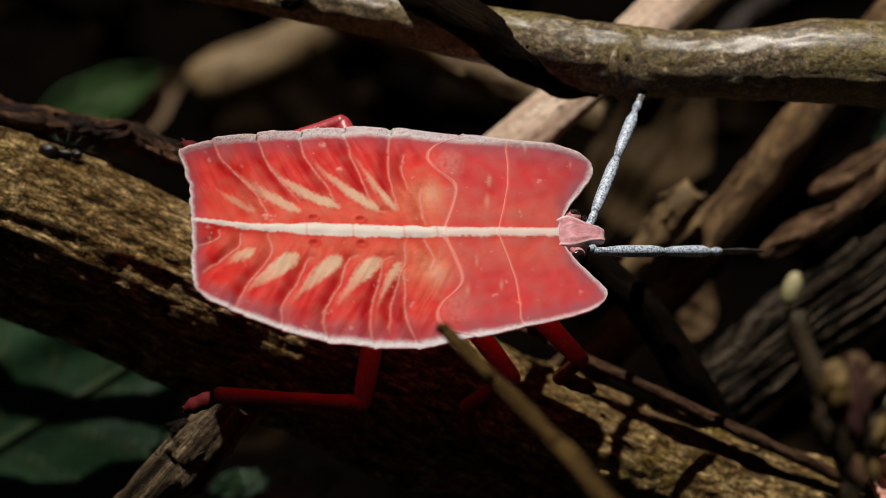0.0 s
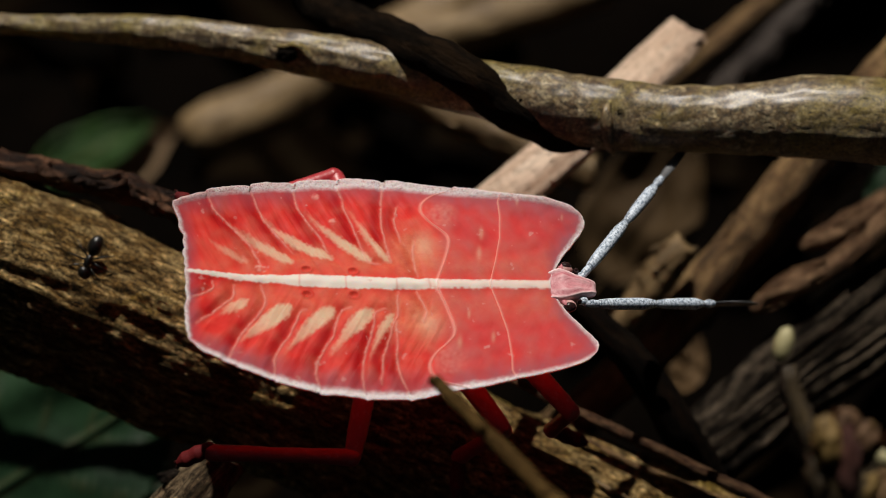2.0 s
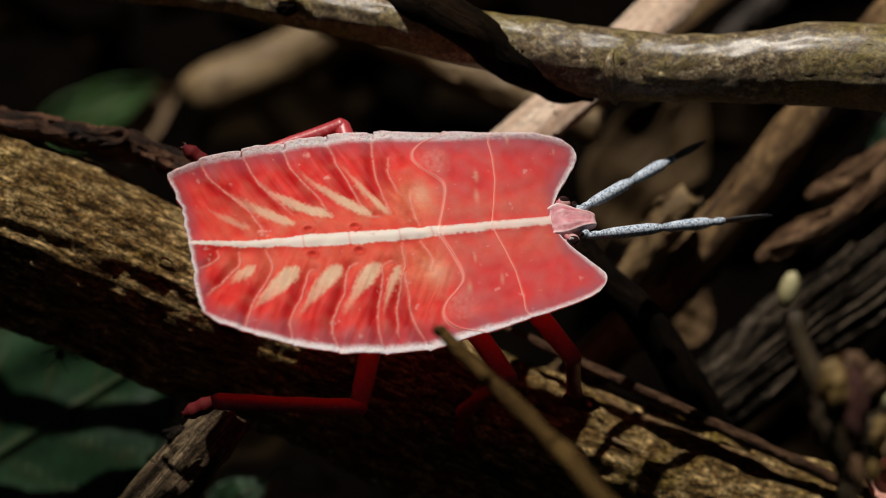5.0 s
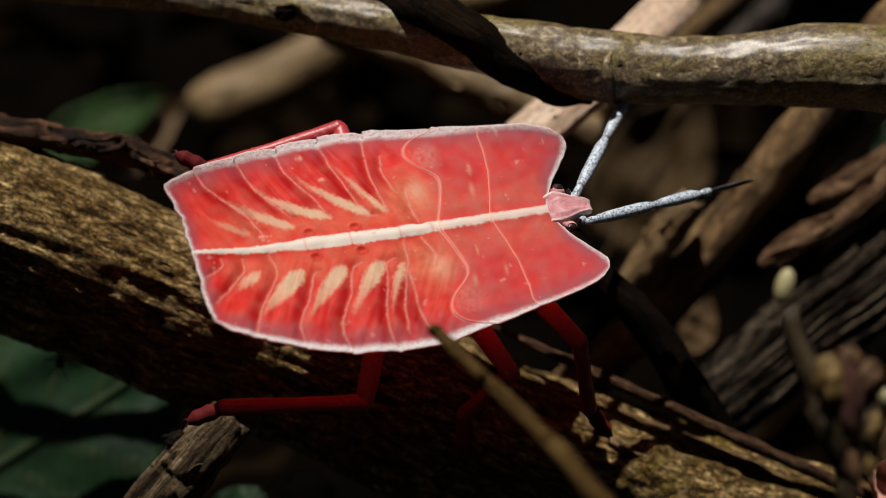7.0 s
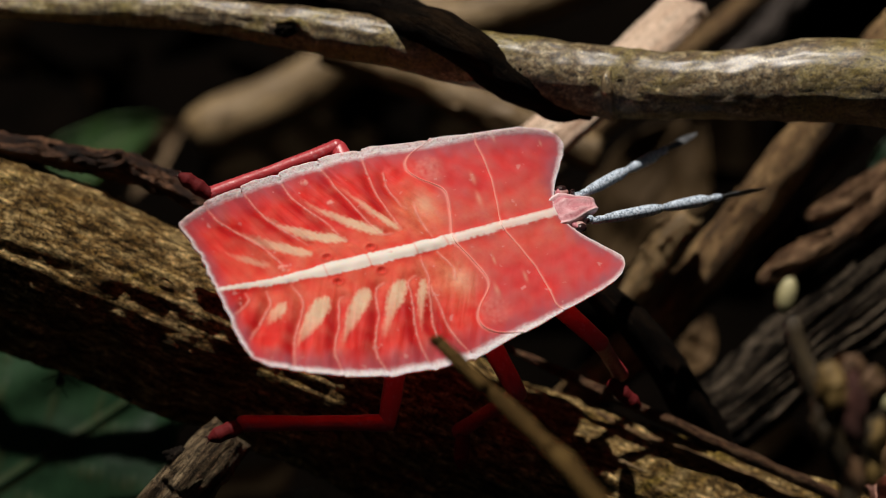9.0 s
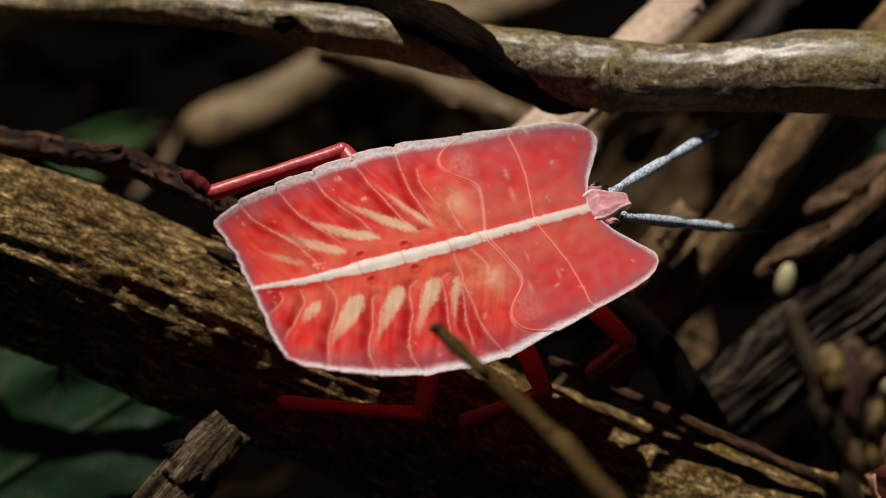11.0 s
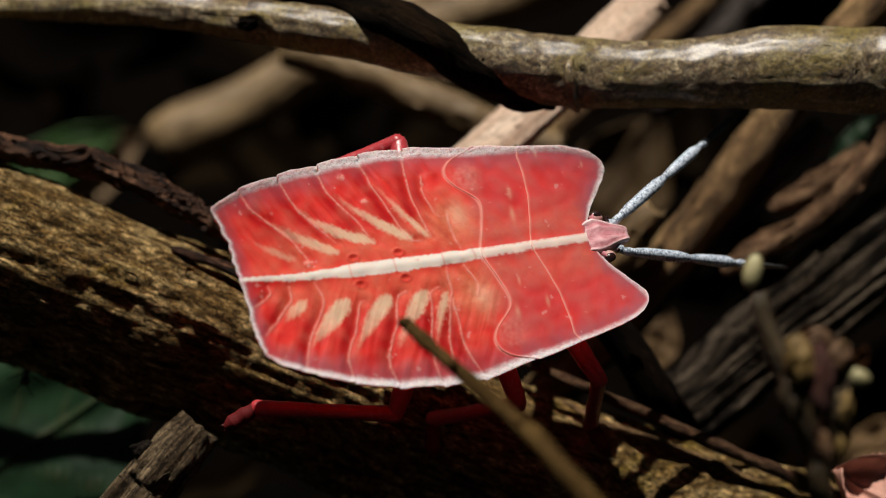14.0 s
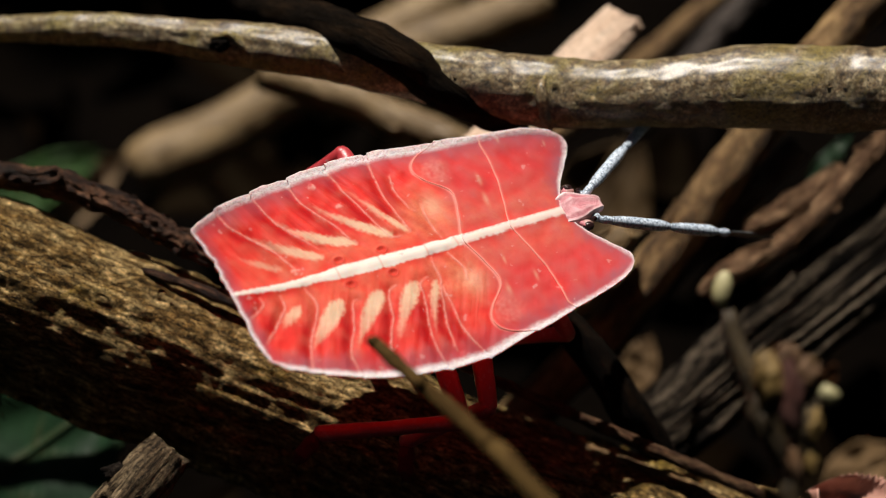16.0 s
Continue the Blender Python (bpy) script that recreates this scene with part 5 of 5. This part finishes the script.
def motions():
    body = [
        (0.0, -3.21, 1.25, 0.31, -34.9, 7.9, -1.7),
        (0.5, -3.23, 1.24, 0.24, -35.0, 8.0, -1.7),
        (1.0, -3.20, 1.22, 0.27, -34.8, 8.3, -1.6),
        (1.5, -3.23, 1.25, 0.23, -34.7, 8.2, -1.6),
        (2.0, -3.23, 1.26, 0.26, -35.1, 8.1, -1.6),
        (2.5, -3.19, 1.25, 0.28, -34.8, 8.5, -1.5),
        (3.0, -3.17, 1.24, 0.33, -34.7, 8.7, -1.6),
        (3.5, -3.14, 1.23, 0.35, -34.7, 8.9, -1.6),
        (4.0, -3.15, 1.19, 0.24, -34.8, 8.8, -1.6),
        (4.5, -3.28, 1.20, -0.11, -33.5, 11.4, 3.5),
        (4.7, -3.27, 1.19, -0.15, -33.4, 11.3, 3.5),
        (6.8, -3.03, 1.46, -0.04, -31.8, 16.1, 7.2),
        (7.0, -3.02, 1.40, 0.07, -32.5, 16.2, 7.2),
        (7.5, -2.54, 1.81, 0.13, -31.0, 21.5, 12.5),
        (8.0, -2.53, 1.80, 0.16, -31.8, 21.4, 12.2),
        (8.2, -2.57, 1.68, 0.20, -31.0, 21.5, 12.3),
        (10.3, -0.49, 0.69, 0.34, -26.2, 20.0, 15.0),
        (10.5, -0.30, 0.77, 0.32, -26.0, 19.6, 14.2),
        (11.0, -0.34, 0.71, 0.37, -26.3, 19.7, 13.8),
        (11.5, -0.26, 0.71, 0.39, -26.1, 19.9, 13.8),
        (12.0, 1.28, 0.68, 0.48, -25.2, 19.4, 13.0),
        (12.5, 1.05, 0.29, 0.50, -24.0, 18.9, 8.1),
        (13.0, 1.16, -0.13, 0.56, -22.4, 18.5, 6.5),
        (13.5, 1.10, -0.12, 0.55, -22.8, 18.6, 6.7),
        (14.0, 1.04, -0.12, 0.47, -23.7, 18.3, 6.8),
        (14.5, 1.35, 0.07, 0.39, -24.1, 18.3, 9.3),
        (15.0, 1.34, 0.06, 0.34, -24.9, 18.4, 9.1),
        (15.5, 1.19, 0.91, 0.22, -27.1, 20.7, 15.4),
        (16.0, 1.77, 1.32, 0.10, -27.1, 21.5, 14.6),
    ]
    walk(nymph, [(t, NEST @ pose(u * MM, v * MM, w * MM, rx, ry, rz)) for t, u, v, w, rx, ry, rz in body])
    feelers = {
        "L": ((11.35, 0.75, -0.35), [(0.0, 0.39, 0.92, 0.03), (0.5, 0.44, 0.90, 0.02), (1.0, 0.60, 0.80, 0.03), (1.5, 0.59, 0.81, -0.03), (2.5, 0.60, 0.80, -0.02), (3.5, 0.59, 0.80, -0.10), (4.0, 0.60, 0.80, -0.07), (4.5, 0.77, 0.57, -0.29), (6.8, 0.82, 0.54, -0.19), (7.0, 0.63, 0.78, -0.03), (7.5, 0.63, 0.72, -0.30), (8.0, 0.69, 0.69, -0.24), (8.2, 0.89, 0.36, -0.29), (10.3, 0.86, 0.47, -0.20), (10.5, 0.81, 0.58, -0.09), (11.0, 0.94, 0.33, -0.13), (11.5, 0.93, 0.19, -0.30), (12.0, 0.88, 0.09, -0.46), (12.5, 0.89, -0.04, -0.45), (13.0, 0.96, 0.16, -0.25), (13.5, 0.96, 0.23, -0.14), (14.0, 0.85, 0.53, -0.05), (14.5, 0.59, 0.80, -0.11), (15.0, 0.88, 0.40, -0.24), (15.5, 0.77, 0.23, -0.60), (16.0, 0.85, 0.53, -0.07)]),
        "R": ((11.45, -0.95, -0.45), [(0.0, 0.89, 0.28, -0.36), (0.5, 0.92, 0.24, -0.31), (1.0, 0.93, 0.22, -0.28), (1.5, 0.89, 0.28, -0.35), (2.5, 0.91, 0.26, -0.32), (3.5, 0.88, 0.30, -0.35), (4.0, 0.88, 0.31, -0.35), (4.5, 0.93, 0.26, -0.25), (6.8, 0.98, 0.10, -0.19), (7.0, 0.95, 0.24, -0.19), (7.5, 1.00, -0.00, -0.08), (8.0, 1.00, 0.05, -0.05), (8.2, 1.00, 0.06, -0.08), (10.3, 0.97, -0.07, -0.22), (10.5, 0.96, -0.13, -0.26), (11.0, 0.89, -0.01, -0.46), (11.5, 0.97, 0.10, -0.24), (12.0, 0.96, 0.01, -0.28), (12.5, 0.94, -0.07, -0.35), (13.0, 0.92, -0.01, -0.39), (13.5, 0.95, -0.02, -0.32), (14.0, 0.94, -0.04, -0.32), (14.5, 0.97, -0.08, -0.24), (15.0, 0.97, -0.02, -0.25), (15.5, 0.99, -0.12, -0.12), (16.0, 0.94, -0.17, -0.28)]),
    }
    for key, (at, rows) in feelers.items():
        walk(ANTENNAE[key], [(t, aim(at, Vector(at) + Vector((x, y, z)))) for t, x, y, z in rows])
    steps = {
        "RH": [
        (0.0, (-0.72, -7.20, -6.35), (-8.31, -6.81, -6.41), (-9.98, -7.20, -7.23)),
        (4.0, (-0.87, -7.76, -5.54), (-8.38, -6.99, -6.40), (-9.95, -7.26, -7.44)),
        (4.7, (-1.50, -7.64, -5.48), (-9.02, -6.55, -5.62), (-10.62, -6.64, -6.64)),
        (7.0, (-1.40, -6.14, -7.21), (-8.86, -4.82, -7.81), (-10.68, -5.09, -8.27)),
        (8.0, (-2.81, -6.77, -5.85), (-10.05, -4.66, -6.80), (-11.89, -4.61, -7.28)),
        (8.2, (-2.82, -6.84, -5.75), (-10.03, -4.68, -6.79), (-11.86, -4.65, -7.30)),
        (10.3, (-0.94, -6.11, -7.35), (-7.81, -2.89, -7.84), (-9.58, -3.16, -8.45)),
        (11.0, (-1.59, -6.07, -7.19), (-8.30, -2.68, -8.29), (-9.98, -3.23, -9.01)),
        (11.5, (-1.68, -5.97, -7.24), (-8.01, -2.28, -9.24), (-9.70, -2.80, -9.95)),
        (12.0, (-2.89, -5.65, -6.87), (-9.94, -2.91, -7.63), (-11.63, -3.44, -8.31)),
        (12.5, (-1.95, -6.25, -6.90), (-9.12, -3.89, -7.82), (-10.78, -4.50, -8.49)),
        (13.0, (-1.11, -5.60, -7.68), (-8.35, -3.56, -8.76), (-10.03, -4.15, -9.41)),
        (14.0, (-1.20, -5.37, -7.79), (-8.44, -3.34, -8.86), (-10.15, -3.88, -9.50)),
        (14.5, (-2.00, -5.68, -7.32), (-9.18, -3.31, -8.13), (-10.91, -3.79, -8.75)),
        (15.5, (-2.11, -5.46, -7.42), (-9.13, -2.63, -8.21), (-10.91, -2.83, -8.84)),
        (16.0, (0.51, -8.22, -4.89), (-6.35, -5.54, -6.76), (-7.85, -6.27, -7.66)),
        ],
        "RM": [
        (0.0, (7.07, -6.88, -3.91), (5.62, -5.21, -9.70), (5.49, -7.03, -10.74)),
        (4.0, (7.00, -6.94, -3.91), (5.64, -5.19, -9.70), (5.51, -7.01, -10.75)),
        (4.7, (6.52, -7.30, -3.89), (5.11, -5.82, -9.74), (4.79, -7.61, -10.78)),
        (7.0, (5.93, -7.60, -4.00), (4.70, -6.30, -9.93), (4.26, -8.06, -11.00)),
        (8.0, (4.81, -7.91, -4.29), (3.76, -6.77, -10.30), (3.16, -8.44, -11.41)),
        (8.2, (4.78, -7.99, -4.12), (3.93, -6.87, -10.16), (3.32, -8.56, -11.24)),
        (10.3, (4.20, -8.13, -4.08), (1.35, -6.20, -9.24), (0.67, -7.92, -10.22)),
        (11.0, (4.20, -8.11, -4.14), (1.39, -6.16, -9.31), (0.75, -7.90, -10.29)),
        (12.0, (3.76, -6.94, -6.16), (0.66, -5.04, -11.19), (0.04, -6.81, -12.13)),
        (12.5, (4.50, -7.72, -4.87), (1.28, -5.61, -9.73), (0.83, -7.47, -10.60)),
        (13.0, (5.16, -6.80, -5.90), (1.95, -4.95, -10.88), (1.56, -6.84, -11.69)),
        (14.0, (5.24, -6.59, -6.09), (2.01, -4.70, -11.03), (1.60, -6.57, -11.90)),
        (14.5, (4.17, -7.65, -5.11), (0.76, -5.30, -9.72), (0.28, -7.14, -10.61)),
        (15.5, (2.80, -7.89, -4.80), (-0.25, -5.64, -9.71), (-0.93, -7.33, -10.75)),
        (16.0, (2.35, -7.73, -5.01), (-0.61, -5.78, -10.09), (-1.25, -7.47, -11.15)),
        ],
        "RF": [
        (0.0, (10.68, -6.11, -3.15), (10.73, -4.06, -8.36), (12.62, -4.59, -8.75)),
        (4.0, (10.58, -6.21, -3.17), (10.82, -4.27, -8.42), (12.70, -4.83, -8.79)),
        (4.7, (9.92, -6.69, -3.33), (10.73, -5.58, -8.76), (12.54, -5.60, -9.62)),
        (6.8, (9.88, -6.82, -3.03), (11.34, -7.99, -8.31), (12.20, -9.51, -9.29)),
        (7.0, (9.87, -6.80, -3.11), (11.24, -8.00, -8.40), (12.30, -9.18, -9.63)),
        (7.5, (10.09, -6.82, -2.38), (13.20, -7.62, -6.97), (13.40, -9.21, -8.17)),
        (8.0, (9.79, -6.95, -2.74), (12.73, -7.64, -7.46), (13.64, -8.65, -8.92)),
        (8.2, (9.75, -7.01, -2.58), (12.72, -7.96, -7.23), (13.65, -9.05, -8.63)),
        (10.3, (9.24, -7.27, -2.70), (9.27, -5.91, -8.13), (10.66, -7.35, -8.07)),
        (11.0, (9.51, -7.02, -3.14), (9.47, -5.56, -8.55), (10.87, -6.99, -8.48)),
        (11.5, (9.58, -6.92, -3.29), (9.53, -5.52, -8.72), (10.94, -6.93, -8.63)),
        (12.0, (9.58, -6.32, -4.50), (9.10, -4.26, -9.69), (10.19, -5.93, -9.86)),
        (12.5, (8.56, -7.50, -2.97), (9.90, -8.08, -8.37), (10.36, -9.97, -8.85)),
        (13.0, (9.22, -6.97, -3.70), (10.65, -7.37, -9.10), (11.09, -9.27, -9.56)),
        (14.0, (9.34, -6.74, -4.05), (10.53, -7.06, -9.51), (11.11, -8.93, -9.93)),
        (14.5, (8.40, -7.52, -3.12), (9.18, -7.75, -8.66), (9.78, -9.61, -9.09)),
        (15.0, (8.43, -7.49, -3.19), (9.23, -7.54, -8.73), (9.86, -9.39, -9.18)),
        (15.4, (10.65, -4.15, -5.46), (11.77, -2.09, -10.55), (12.81, -3.72, -11.05)),
        (15.6, (10.46, -4.95, -5.12), (11.31, -2.31, -9.99), (12.14, -4.08, -10.41)),
        (15.8, (10.04, -4.54, -5.81), (8.98, -1.51, -10.40), (8.79, -2.33, -12.21)),
        (16.0, (9.54, -4.07, -6.40), (6.70, -1.03, -10.15), (5.67, -0.10, -11.60)),
        ],
        "LH": [
        (0.0, (-1.77, 8.17, -1.75), (-8.86, 6.79, -4.09), (-10.44, 7.64, -3.46)),
        (4.0, (-1.63, 8.21, -1.88), (-8.81, 6.40, -3.63), (-10.36, 7.29, -2.99)),
        (4.5, (-0.93, 8.38, -1.72), (-8.14, 6.90, -3.63), (-9.54, 7.99, -2.95)),
        (6.8, (-0.14, 8.48, -2.08), (-7.47, 7.95, -3.99), (-9.01, 8.97, -3.53)),
        (7.0, (0.07, 8.50, -1.99), (-7.28, 8.10, -3.86), (-8.87, 9.05, -3.44)),
        (7.5, (0.54, 8.48, -2.32), (-6.68, 8.62, -4.69), (-8.10, 9.81, -4.27)),
        (8.0, (0.43, 8.50, -2.05), (-6.77, 8.57, -4.48), (-8.20, 9.75, -4.05)),
        (8.2, (0.39, 8.50, -2.13), (-6.79, 8.56, -4.63), (-8.16, 9.81, -4.19)),
        (10.3, (-1.32, 8.29, -1.72), (-8.39, 9.40, -4.28), (-9.63, 10.75, -3.76)),
        (10.5, (-1.81, 8.15, -1.61), (-8.81, 9.10, -4.42), (-10.04, 10.45, -3.89)),
        (11.0, (-1.59, 8.22, -1.89), (-8.92, 8.65, -3.85), (-10.14, 10.00, -3.30)),
        (11.5, (-1.38, 8.28, -2.07), (-8.72, 8.79, -3.99), (-10.09, 10.04, -3.57)),
        (12.0, (-2.94, 7.65, -1.98), (-9.89, 9.58, -4.37), (-11.45, 10.64, -4.13)),
        (12.5, (-3.78, 7.08, -2.16), (-10.87, 8.15, -4.69), (-12.23, 9.42, -4.27)),
        (13.0, (2.04, 8.24, -1.36), (-5.21, 8.30, -3.62), (-6.78, 9.37, -3.47)),
        (13.5, (2.01, 8.28, -1.93), (-5.16, 7.89, -4.42), (-7.00, 8.18, -4.79)),
        (14.0, (1.37, 8.41, -2.16), (-5.10, 8.46, -6.15), (-6.93, 8.50, -6.66)),
        (14.5, (0.25, 8.48, -2.47), (-4.45, 8.85, -8.44), (-5.09, 9.59, -10.06)),
        (15.0, (0.18, 8.49, -2.16), (-4.52, 9.00, -8.11), (-5.10, 9.76, -9.75)),
        (15.5, (0.89, 8.47, -1.95), (-3.59, 9.82, -7.94), (-4.08, 10.77, -9.51)),
        (16.0, (0.34, 8.49, -2.27), (-3.92, 9.94, -8.39), (-5.39, 9.21, -7.44)),
        ],
        "LM": [(0, (2.8, 6.2, -5.5), (3.0, 4.2, -9.0), (4.2, 5.2, -9.8)), (16, (2.8, 6.2, -5.5), (3.0, 4.2, -9.0), (4.2, 5.2, -9.8))],
        "LF": [(0, (9.0, 5.2, -4.4), (9.6, 3.6, -8.2), (11.2, 4.2, -8.8)), (16, (9.0, 5.2, -4.4), (9.6, 3.6, -8.2), (11.2, 4.2, -8.8))],
    }
    for key, rows in steps.items():
        hip = Vector(HIPS[key]) - Vector((10, 0, 0))
        femur, tibia, tarsus = LEGS[key]
        walk(femur, [(r[0], aim(hip, r[1])) for r in rows])
        walk(tibia, [(r[0], aim(r[1], r[2])) for r in rows])
        walk(tarsus, [(r[0], aim(r[2], r[3])) for r in rows])
    crawl = [(0, (-21.74, 5.52, -9.81), -8), (0.5, (-20.70, 5.84, -9.81), -10), (1.0, (-18.94, 5.10, -10.02), -25), (1.5, (-18.77, 4.53, -9.60), -115), (2.0, (-19.64, 2.14, -7.37), -115), (2.6, (-20.80, -2.55, -8.54), -105), (3.2, (-22.31, -5.01, -13.31), -100), (16, (-22.51, -5.37, -14.05), -100)]
    walk(ant, [(t, NEST @ pose(p[0] * MM, p[1] * MM, p[2] * MM, 0, 0, rz)) for t, p, rz in crawl])


motions()
